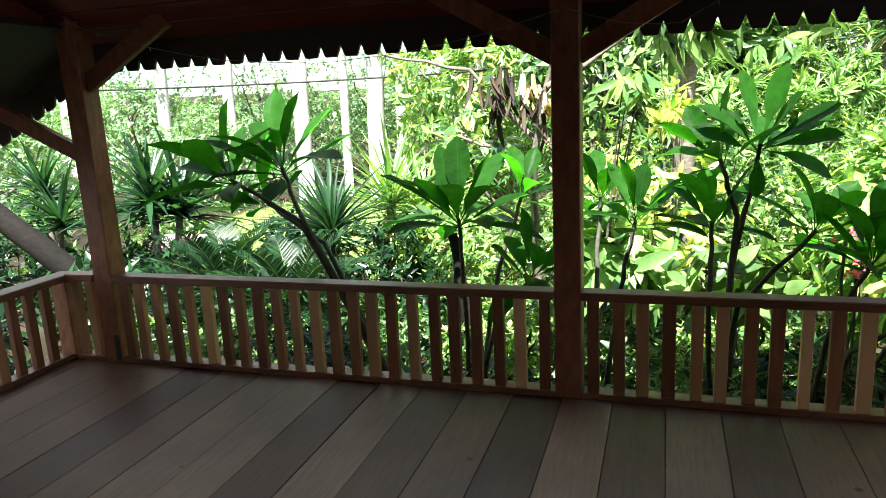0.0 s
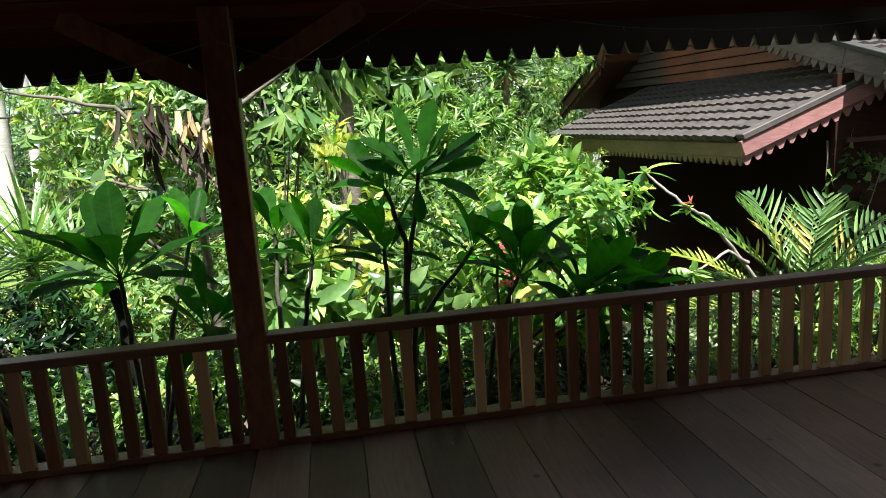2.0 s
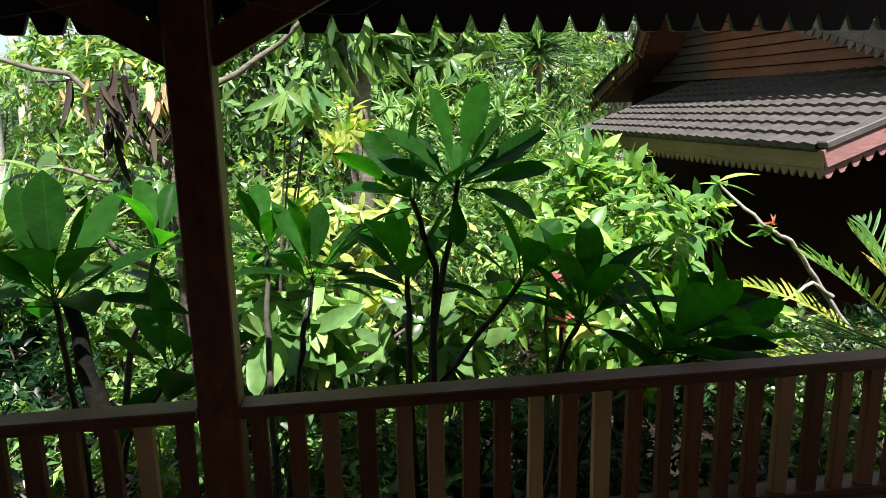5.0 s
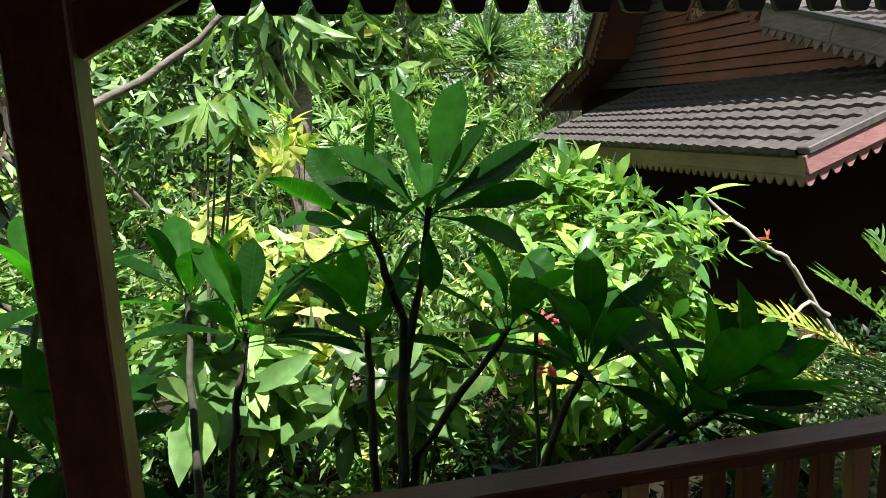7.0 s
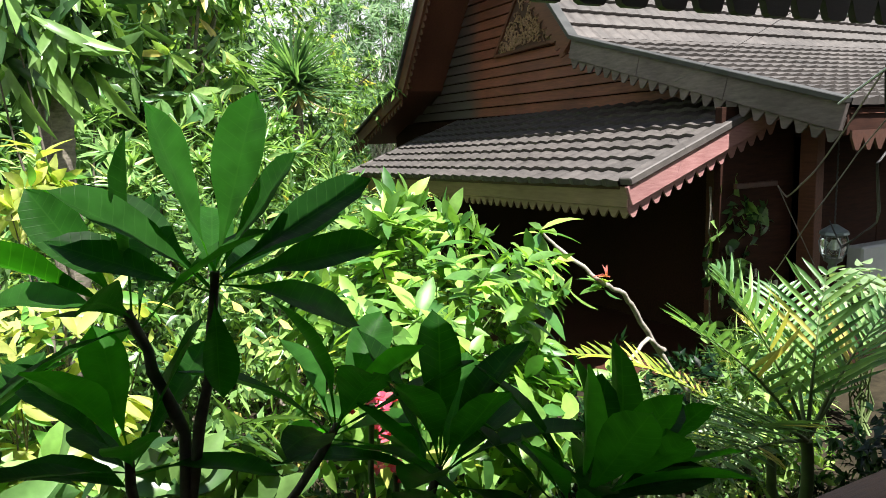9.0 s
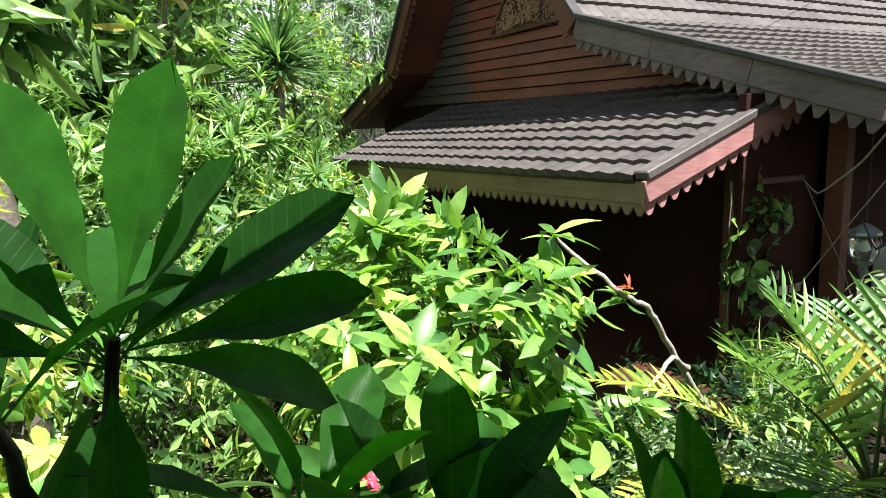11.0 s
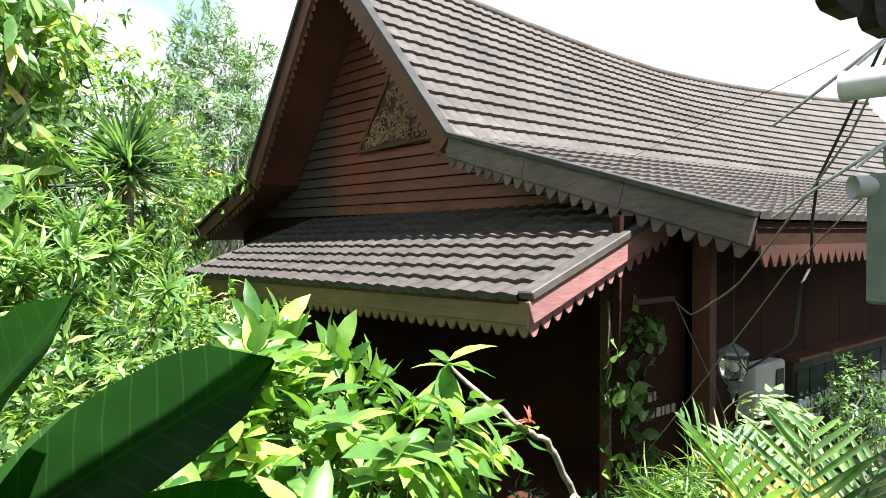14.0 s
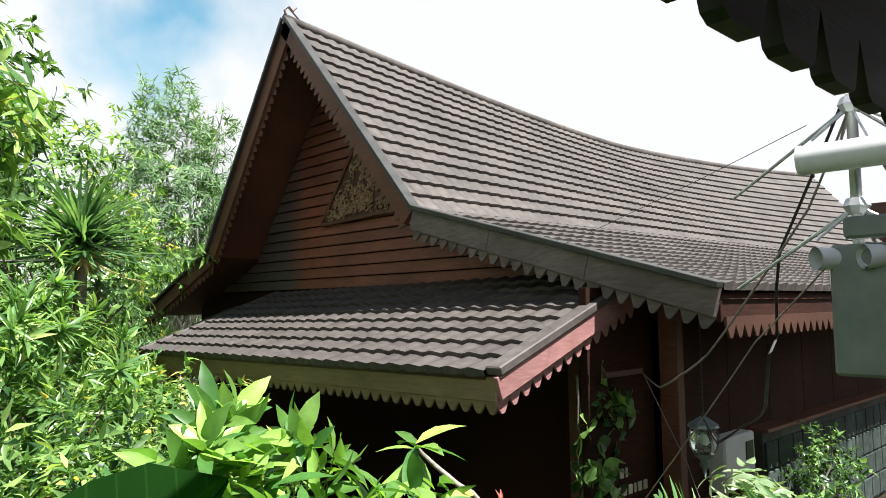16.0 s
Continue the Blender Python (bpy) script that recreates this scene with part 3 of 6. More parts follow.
def fronds(name, label, category, foot, crown, count, length, leaflet, width, mat, seed, tilt=(15, 80), trunk_r=0.06, trunk_mat="greenstem", sag=0.5, turn=None, group="", trunk=True, gap=0.035, stalk=0.2, rise=None):
    """A feather palm: trunk, and arching fronds each with two rows of leaflets."""
    rng = np.random.default_rng(seed)
    pr = random.Random(seed)
    ob = thing(name, foot, label, category, group)
    if trunk:
        pts = bend(foot, crown, 8, 0, 0.03, pr)
        part("trunk", tube(pts, [trunk_r * (1.15 - 0.3 * i / 8) for i in range(9)], 12), M[trunk_mat], ob, smooth=True)
    for k in range(count):
        az = radians(turn[k]) if rise else turn[k] if turn else k * 2.399 + pr.uniform(-0.3, 0.3)
        el = radians(90 - (tilt[0] + (tilt[1] - tilt[0]) * (k + 0.5) / count))
        el = radians(90 - tilt[0] - (tilt[1] - tilt[0]) * pr.random()) if turn else el
        el = radians(rise[k]) if rise else el
        ln = length * pr.uniform(0.85, 1.15)
        h = Vector((math.cos(az), math.sin(az), 0))
        pts, m = [], 14
        p = Vector(crown)
        for i in range(m + 1):
            pts.append(p.copy())
            a = el - sag * 2.2 * (i / m) ** 1.4
            p += (h * math.cos(a) + Vector((0, 0, math.sin(a)))) * ln / m
        part("frond_stalk", tube(pts, [0.012 * (1.1 - i / m) * max(1, length * 0.6) for i in range(m + 1)], 5), M["greenstem"], ob, smooth=True)
        nl = int(ln * (1 - stalk) / gap)
        t = np.linspace(stalk, 0.995, nl)
        P = np.array(pts)
        x = t * m
        i0 = np.minimum(x.astype(int), m - 1)
        pos = P[i0] + (P[i0 + 1] - P[i0]) * (x - i0)[:, None]
        d = P[i0 + 1] - P[i0]
        d /= np.linalg.norm(d, axis=1, keepdims=True)
        s = np.cross(d, [0, 0, 1.0])
        s /= np.linalg.norm(s, axis=1, keepdims=True) + 1e-9
        u = np.cross(s, d)
        ways, ups, poss, lens = [], [], [], []
        env = np.sin(np.pi * np.clip((t - stalk) / (1 - stalk) * 0.86 + 0.12, 0, 1)) ** 0.7
        for sg in (-1, 1):
            w = s * sg + d * 0.85 + u * 0.3 + rng.normal(size=pos.shape) * 0.07
            ways.append(w)
            ups.append(u + rng.normal(size=pos.shape) * 0.2)
            poss.append(pos)
            lens.append(leaflet * env * rng.uniform(0.9, 1.1, nl))
        L = np.concatenate(lens)
        hang(new("frond_blade", leaves("frond_blade", STIFF, np.concatenate(poss), np.concatenate(ways), np.concatenate(ups), L, np.full(len(L), width), M[mat])), ob)
    return ob

# ---- ground ----
def ground_height(x, y):
    far = max(0.0, math.hypot(x - 1, y - 3) - 14)
    return -1.0 + 0.06 * noise.noise((x * 0.4, y * 0.4, 0)) + 0.02 * far ** 0.9 * (1 if y > 3 else 0.2)


def make_ground():
    rings = [0, 1, 2, 3, 4.5, 6, 8, 10, 13, 17, 22, 30, 45, 80, 200, 700, 2500]
    v, f, n = [], [], 48
    for r in rings:
        for k in range(n):
            a = k * math.tau / n
            x, y = 1 + r * math.cos(a), 3 + r * math.sin(a)
            v.append((x, y, ground_height(x, y) if r < 300 else -1.0 + 12))
    for i in range(len(rings) - 1):
        for k in range(n):
            f.append((i * n + k, i * n + (k + 1) % n, (i + 1) * n + (k + 1) % n, (i + 1) * n + k))
    tagged(new("ground", mesh_of("ground", v, f, M["soil"], True)), "dark garden soil under dense plants", "ground", kind="structure")


make_ground()

# ---- the raised wooden deck ----
POST = 0.145
DECK_L, DECK_R, DECK_B = -3.55, 8.5, -6.5
P1, P2, P3 = -3.065, 0.0, 4.3


def deck():
    floor = thing("floor", (0, -3, 0), "weathered grey-brown wooden plank floor of a raised deck", "floor", kind="structure")
    rng = random.Random(4)
    for y in (-6.2, -4.6, -3.0, -1.4, 0.06):
        part("joist", block((DECK_L, y - 0.05, -0.21), (DECK_R, y + 0.05, -0.045), 0.003), M["darkwood"], floor)
    part("underlay", block((DECK_L, DECK_B, -0.044), (DECK_R, 0.148, -0.0385)), M["darkwood"], floor)
    x = 0.04 - 0.272 * 13
    while x < DECK_R - 0.05:
        w = 0.272
        a = min(x + w, DECK_R)
        cut = rng.uniform(-5, -3.2)
        dz = rng.uniform(-0.002, 0.002)
        k = round((x - 0.04) / 0.272)
        wood = "plank_dark" if k in (-9, -5, -3, -1, 1, 3, 7) else "plank_pale" if k in (-7, -6, -4, 0, 2, 9) else "plank"
        for y0, y1 in ((DECK_B, cut - 0.002), (cut + 0.002, 0.15)):
            part("plank", block((x + 0.0015, y0, -0.035 + dz), (a - 0.0015, y1, dz), 0.002), M[wood], floor)
        x += w
    ob = thing("fascia_board", (2, 0.17, -0.1), "dark wooden edge board of the deck", "trim", kind="structure")
    part("board", block((DECK_L, 0.152, -0.24), (DECK_R, 0.18, -0.002)), M["darkwood"], ob)
    for x in (-3.4, P1 + 0.07, 0.07, P3 + 0.07, 8.3):
        for y in (0.06, -3, -6):
            st = thing("deck_support", (x, y, -1), "short wooden post under the deck", "post", "supports under the deck", kind="structure")
            part("stilt", block((x - 0.06, y - 0.06, -1.2), (x + 0.06, y + 0.06, -0.21)), M["darkwood"], st)


deck()


def roof_post(x):
    ob = thing("post", (x + POST / 2, POST / 2, 0), "square reddish-brown wooden post with dark stains carrying the deck roof", "post", "posts of the deck", kind="structure")
    part("shaft", block((x, 0, 0.0), (x + POST, POST, 2.22), 0.006), M["post"], ob)
    for sg in (-1, 1):
        if x == P1 and sg < 0:
            continue
        edge = x if sg < 0 else x + POST
        part("brace", beam((edge - sg * 0.02, 0.07, 1.84), (edge + sg * 0.62, 0.07, 2.2), 0.05, 0.11), M["post"], ob)
    return ob


p1 = roof_post(P1)
roof_post(P2)
roof_post(P3)
roof_post(8.3)
part("side_brace", beam((P1 + 0.02, 0.06, 1.40), (P1 - 0.95, 0.06, 1.86), 0.055, 0.1), M["post"], p1)
part("rafter", beam((P1 + 0.1, 0.0, 2.27), (P1 - 1.1, 0.0, 1.78), 0.06, 0.11), M["post"], p1)
part("socket_plate", block((P1 + 0.105, -0.012, 0.02), (P1 + 0.143, -0.001, 0.2), 0.003), M["black"], p1, "black plastic socket plate")


def railing(x0, x1, seed):
    """A stretch of railing along x between two posts."""
    rng = random.Random(seed)
    ob = thing("railing", ((x0 + x1) / 2, 0.06, 0), "low reddish wooden railing with square upright slats on the deck edge", "railing", "railings of the deck")
    part("handrail", block((x0, -0.012, 0.565), (x1, 0.1, 0.612), 0.006), M["rail"], ob)
    part("bottom_rail", block((x0, -0.004, 0.004), (x1, 0.1, 0.04), 0.004), M["rail"], ob)
    n = round((x1 - x0) / 0.128)
    for i in range(n):
        x = x0 + (i + 0.5) * (x1 - x0) / n + rng.uniform(-0.008, 0.008)
        w = rng.uniform(0.027, 0.034)
        dx = rng.uniform(-0.008, 0.008)
        bm = block((x - w, 0.008, 0.04), (x + w, 0.05, 0.565), 0.003)
        for v in bm.verts:
            v.co.x += dx * (v.co.z - 0.3)
        part("baluster", bm, M["baluster"], ob)


railing(P1 + POST, P2, 2)
railing(P2 + POST, P3, 3)
railing(P3 + POST, 8.3, 5)
railing(-3.30, P1, 7)


def side_railing():
    rng = random.Random(9)
    ob = thing("railing", (-3.37, -2, 0), "low reddish wooden railing turning along the deck's side", "railing", "railings of the deck")
    part("corner_post", block((-3.44, 0.0, 0.0), (-3.31, 0.13, 0.556), 0.006), M["post"], ob)
    part("handrail", block((-3.44, -5.5, 0.556), (-3.30, 0.102, 0.604), 0.006), M["rail"], ob)
    part("bottom_rail", block((-3.43, -5.5, 0.004), (-3.33, 0.0, 0.04), 0.004), M["rail"], ob)
    y = -0.13
    while y > -5.4:
        w = rng.uniform(0.027, 0.034)
        part("baluster", block((-3.39, y - w, 0.04), (-3.345, y + w, 0.556), 0.003), M["baluster"], ob)
        y -= 0.13


side_railing()


def deck_roof():
    slope = 0.42
    ob = thing("ceiling", (1, -3, 2.5), "dark red boarded underside of the deck roof", "ceiling", kind="structure")
    bm = bmesh.new()
    y = 0.36
    k = 0
    while y > -7.0:
        z = 2.10 + (0.36 - y) * slope
        d = beam((-3.2, y - 0.1, z + 0.042), (9.0, y - 0.1, z + 0.042), 0.205, 0.018, 0.002, up=(0, slope, 1))
        me = bpy.data.meshes.new("tmp")
        d.to_mesh(me)
        d.free()
        bm.from_mesh(me)
        bpy.data.meshes.remove(me)
        y -= 0.2
        k += 1
    part("boards", bm, M["roofwood"], ob)
    part("wall_plate", block((-3.2, 0.05, 2.17), (9.0, 0.11, 2.235)), M["roofwood"], ob)
    roof = thing("roof", (1, -3, 2.8), "dark tiled sheet roof over the deck", "roof", kind="structure")
    part("sheet", beam((-3.2, -3.28, 2.10 + 3.64 * slope + 0.09), (9.0, -3.28, 2.10 + 3.64 * slope + 0.09), 7.85, 0.03, 0.003, up=(0, slope, 1)), M["flashing"], roof)
    # the lower side roof, falling away past the corner post
    part("side_sheet", beam((-3.0, -3.3, 2.2), (-4.6, -3.3, 1.42), 7.6, 0.04, 0.003), M["fringe"], roof)
    fr = thing("eave_fringe", (1, 0.3, 1.95), "dark wooden eave board with a saw-toothed lower edge", "trim", kind="structure")
    part("toothed_board", toothed((-3.12, 0.33, 2.178), (8.9, 0.33, 2.178), 0.185, 0.072, 0.13, 0.022, 0.62), M["fringe"], fr)
    part("toothed_side_board", toothed((-3.12, 0.332, 2.12), (-4.5, 0.332, 1.43), 0.145, 0.072, 0.13, 0.022, 0.62), M["fringe"], fr)
    gw = thing("wall_gable", (-3.1, -3, 2.6), "dark boarded wall over the side roof", "wall", kind="structure")
    bm = bmesh.new()
    lo, hi = [], []
    for x in (-3.14, -3.1):
        lo.append([bm.verts.new((x, yy, zz)) for yy, zz in ((0.28, 2.16), (-6.5, 2.16), (-6.5, 4.95), (0.28, 2.14 + 0.02))])
    bm.faces.new(lo[0])
    bm.faces.new(lo[1][::-1])
    for i in range(4):
        bm.faces.new((lo[0][i], lo[1][i], lo[1][(i + 1) % 4], lo[0][(i + 1) % 4]))
    part("boards", bm, M["roofwood"], gw)
    # never in view: added to shut out light from behind the deck
    back = thing("unseen_wall_back", (2, -6.6, 1), "plain wooden wall, added unseen to close the deck's back", "wall", kind="structure")
    part("boards", block((-4.6, -6.72, -1.0), (9.1, -6.55, 4.95)), M["wallback"], back)


deck_roof()

# ---- the neighbouring house ----
PEAK, KINK_R, END_R, KINK_L, END_L = (8.5, 5.65), (5.85, 2.70), (2.44, 1.76), (10.82, 2.52), (13.36, 1.58)
BARGE_X, WALL_X, HOUSE_R = 6.2, 7.08, 26.0


def ridge_z(x):
    return 5.02 + (0.0251 if x < 14.5 else 0.018) * abs(x - 14.5) ** 1.5


def roof_right(x, v):
    """A point of the right slope: v runs from the eave (0) over the bend (1) to the ridge (2)."""
    if v <= 1:
        return Vector((x, END_R[0] + (KINK_R[0] - END_R[0]) * v, END_R[1] + (KINK_R[1] - END_R[1]) * v - 0.10 * math.sin(math.pi * v)))
    v -= 1
    z1 = ridge_z(x)
    return Vector((x, KINK_R[0] + (PEAK[0] - KINK_R[0]) * v, KINK_R[1] + (z1 - KINK_R[1]) * v - 0.06 * math.sin(math.pi * v)))


def tile_rows(xs, rows, at, name="tiles"):
    """Rows of pressed tiles over a surface at(x, v): each row overlaps the next lower one with a scalloped edge."""
    v, f = [], []
    sub = 4
    for v0, v1 in rows:
        cols = []
        for i in range((len(xs) - 1) * sub + 1):
            x = xs[0] + (xs[-1] - xs[0]) * i / ((len(xs) - 1) * sub)
            ph = (i % sub) / sub
            wave = 0.024 * math.sin(ph * math.pi) ** 2
            a, b = at(x, v0), at(x, v1)
            n = (at(x + 0.1, v0) - a).cross(b - a).normalized()
            if n.z < 0:
                n = -n
            sl = (b - a).normalized()
            cols.append((a - sl * (0.012 + wave), a + n * (0.05 + wave) - sl * (0.012 + wave), b + n * (0.004 + wave)))
        o = len(v)
        for c in cols:
            v += c
        for i in range(len(cols) - 1):
            p = o + 3 * i
            f += [(p, p + 3, p + 4, p + 1), (p + 1, p + 4, p + 5, p + 2)]
    return v, f


house = thing("house", (12, 8, -1), "dark wooden house with a steep saddle-backed tiled roof and carved gable", "house")


def house_roof():
    xs = np.arange(BARGE_X + 0.02, HOUSE_R, 0.2)
    low = [(i / 13, (i + 1) / 13 + 0.012) for i in range(13)]
    high = [(1 + i / 14, 1 + (i + 1) / 14 + 0.004) for i in range(14)]
    v, f = tile_rows(xs, low + high, roof_right)
    slope = hang(new("roof_tiles", mesh_of("roof_tiles", v, f, M["tile"])), house, "brown-grey pressed roof tiles in scalloped rows")
    tagged(slope, kind="stuff")
    # boarded underside and the far slope
    v, f = [], []
    steps = (0, 0.25, 0.5, 0.75, 1, 1.33, 1.67, 2)
    prof = list(range(len(steps) + 2))
    cols = list(np.linspace(BARGE_X + 0.05, HOUSE_R, 24))
    for x in cols:
        for q in steps:
            p = roof_right(x, q)
            v += [(x, p.y, p.z - 0.07), (x, p.y, p.z - 0.03)]
        for y, z in (KINK_L, END_L):
            v += [(x, y, z - 0.05), (x, y, z - 0.01)]
    k = len(prof) * 2
    for i in range(len(cols) - 1):
        for j in range(len(prof) - 1):
            a = i * k + 2 * j
            f += [(a, a + 2, a + k + 2, a + k), (a + 1, a + k + 1, a + k + 3, a + 3)]
    hang(new("soffit", mesh_of("soffit", v, f, M["siding"])), house, "dark boarded underside of the roof")
    pts = [(x, PEAK[0], ridge_z(x) + 0.03) for x in np.linspace(BARGE_X - 0.05, HOUSE_R, 60)]
    part("ridge_cap", tube(pts, [0.075] * 60, 10), M["tile"], house, smooth=True)
    # barge boards with their toothed trims
    line = [END_R, KINK_R, PEAK, KINK_L, END_L]
    for (y0, z0), (y1, z1) in zip(line, line[1:]):
        a, b = Vector((BARGE_X, y0, z0)), Vector((BARGE_X, y1, z1))
        dn = Vector((0, (b - a).normalized().z, -(b - a).normalized().y))
        if dn.z > 0:
            dn = -dn
        steep = abs(z1 - z0) > abs(y1 - y0) * 0.8
        n = 2 if steep else 3
        mat = M["greywood"] if (y0 < 6 and not steep) else M["siding"]
        for i in range(n):
            p, q = a.lerp(b, i / n), a.lerp(b, (i + 1) / n)
            g = (q - p).normalized() * 0.002
            part("barge_board", beam(p + dn * 0.10 + g, q + dn * 0.10 - g, 0.045, 0.22, 0.004, up=-dn), mat, house)
        part("barge_capping", beam(a + Vector((-0.01, 0, 0)) - dn * 0.035, b + Vector((-0.01, 0, 0)) - dn * 0.035, 0.14, 0.05, 0.006, up=-dn), M["flashing"], house)
        part("toothed_trim", toothed(a + Vector((0.03, 0, 0)) + dn * 0.1, b + Vector((0.03, 0, 0)) + dn * 0.1, 0.12, 0.10, 0.15 if not steep else 0.13, 0.02, 0.34, dn), mat, house)
    fin = bmesh.new()
    tube([(BARGE_X, PEAK[0], 5.68), (BARGE_X - 0.04, PEAK[0], 5.78), (BARGE_X + 0.03, PEAK[0], 5.85), (BARGE_X + 0.1, PEAK[0], 5.8), (BARGE_X + 0.16, PEAK[0], 5.87)], [0.02, 0.016, 0.014, 0.012, 0.008], 6, fin)
    tube([(BARGE_X + 0.03, PEAK[0], 5.83), (BARGE_X + 0.2, PEAK[0], 5.7), (BARGE_X + 0.3, PEAK[0], 5.68)], [0.014, 0.012, 0.01], 6, fin)
    part("finial", fin, M["rust"], house, "small curled metal finial")
    # right eave: fascia and trim in darker woods, shade put into their colour
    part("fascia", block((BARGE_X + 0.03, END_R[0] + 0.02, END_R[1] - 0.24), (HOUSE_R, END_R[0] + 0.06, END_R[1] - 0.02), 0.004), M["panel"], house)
    part("toothed_trim", toothed((BARGE_X + 0.05, END_R[0], END_R[1] - 0.2), (HOUSE_R, END_R[0], END_R[1] - 0.2), 0.06, 0.1, 0.15, 0.02, 0.34), M["darkwood"], house)


house_roof()

SK_X0, SK_Z0, SK_Y0, SK_Y1 = 4.94, 1.175, 3.49, 10.2
SK_LEAN = -0.015
SK_RISE = (1.98 - SK_Z0) / (WALL_X - SK_X0)


def skirt_roof():
    """The lean-to roof under the gable, with its fascia."""
    ob = hang(new("lean_to_roof"), house, "tiled lean-to roof under the gable with painted fascia")
    z = lambda x: SK_Z0 + SK_RISE * (x - SK_X0)
    part("boarding", beam((SK_X0, 6.97, z(SK_X0) - 0.035), (WALL_X, 6.97, z(WALL_X) - 0.035), SK_Y1 - SK_Y0 - 0.02, 0.04, 0.003), M["darkwood"], ob)
    part("fascia", block((SK_X0 + 0.005, SK_Y0 + 0.03, SK_Z0 - 0.20), (SK_X0 + 0.045, SK_Y1, SK_Z0 - 0.02)), M["tanwood"], ob, "yellowish tan painted fascia")
    part("toothed_trim", toothed((SK_X0 + 0.03, SK_Y1, SK_Z0 - 0.12), (SK_X0 + 0.03, SK_Y0 + 0.03, SK_Z0 - 0.12), 0.10, 0.075, 0.135, 0.02, 0.34), M["tanwood"], ob)
    part("rake_board", beam((SK_X0 - 0.02, SK_Y0, z(SK_X0) - 0.10), (WALL_X - 0.3, SK_Y0, z(WALL_X - 0.3) - 0.10), 0.035, 0.17), M["pinkwood"], ob, "faded red rake board in the sun")
    part("toothed_trim", toothed((SK_X0, SK_Y0 + 0.035, z(SK_X0) - 0.13), (WALL_X - 0.3, SK_Y0 + 0.035, z(WALL_X - 0.3) - 0.13), 0.09, 0.085, 0.14, 0.02, 0.34), M["pinkwood"], ob)
    part("rake_capping", beam((SK_X0 - 0.03, SK_Y0 + 0.035, z(SK_X0) + 0.022), (WALL_X - 0.3, SK_Y0 + 0.035, z(WALL_X - 0.3) + 0.022), 0.15, 0.07, 0.01), M["tile"], ob)
    part("rake_capping", beam((SK_X0 - 0.03, SK_Y1, z(SK_X0) + 0.02), (WALL_X, SK_Y1, z(WALL_X) + 0.02), 0.1, 0.05, 0.01), M["tile"], ob)
    # tiles: each one a scalloped pressing, higher at its lower edge
    v, f, m = [], [], 6
    w, d = 0.232, 0.262
    for i in range(m + 1):
        y = w * i / m
        wv = 0.03 * math.sin(math.pi * i / m) ** 2
        v += [(-0.014 - wv * 0.9, y, 0.0), (-0.014 - wv * 0.9, y, 0.044 + wv), (d, y, 0.004 + wv)]
    for i in range(m):
        a = 3 * i
        f += [(a, a + 1, a + 4, a + 3), (a + 1, a + 2, a + 5, a + 4)]
    me = mesh_of("tile", v, f, M["tile"])
    ln = math.hypot(WALL_X - SK_X0, 1.98 - SK_Z0)
    rows, cols = 9, 29
    ang = -math.degrees(math.atan(SK_RISE))
    rng = random.Random(3)
    for r in range(rows):
        s = r / rows * ln
        c = s / ln
        for k in range(cols):
            t = new("tile", me)
            t.matrix_world = pose(SK_X0 - 0.03 + (WALL_X - SK_X0) * c, SK_Y0 + 0.1 + k * (SK_Y1 - SK_Y0 - 0.14) / cols, z(SK_X0) - 0.008 + SK_RISE * (WALL_X - SK_X0) * c + rng.uniform(-0.002, 0.002), 0, ang, 0)
            t.matrix_world = pose(0, 0, SK_LEAN * k * (SK_Y1 - SK_Y0 - 0.14) / cols) @ t.matrix_world
            hang(t, ob)
    # the hipped end beyond the left rake
    v = [(SK_X0, SK_Y1 + 0.04, SK_Z0), (WALL_X, SK_Y1 + 0.04, 1.96), (WALL_X, 11.95, 1.78), (SK_X0 + 0.25, 10.75, SK_Z0 + 0.02)]
    v += [(x, y, zz - 0.05) for x, y, zz in v]
    part_me = mesh_of("hip_slope", v, [(0, 1, 2, 3), (7, 6, 5, 4), (0, 4, 5, 1), (1, 5, 6, 2), (2, 6, 7, 3), (3, 7, 4, 0)], M["tile"])
    hang(new("hip_slope", part_me), ob)
    # the whole lean-to sinks a little towards its far end
    for c in ob.children:
        if c.data and c.data.name.split(".")[0] != "tile":
            for q in c.data.vertices:
                q.co.z += SK_LEAN * (q.co.y - SK_Y0)


def gable_top(y):
    """The height of the roof's underside over the gable wall at y."""
    pts = [END_R, KINK_R, PEAK, KINK_L, END_L]
    for (y0, z0), (y1, z1) in zip(pts, pts[1:]):
        if y0 <= y <= y1:
            if (y1, z1) == PEAK:
                z1 = ridge_z(WALL_X)
            if (y0, z0) == PEAK:
                z0 = ridge_z(WALL_X)
            return z0 + (z1 - z0) * (y - y0) / (y1 - y0)
    return 0


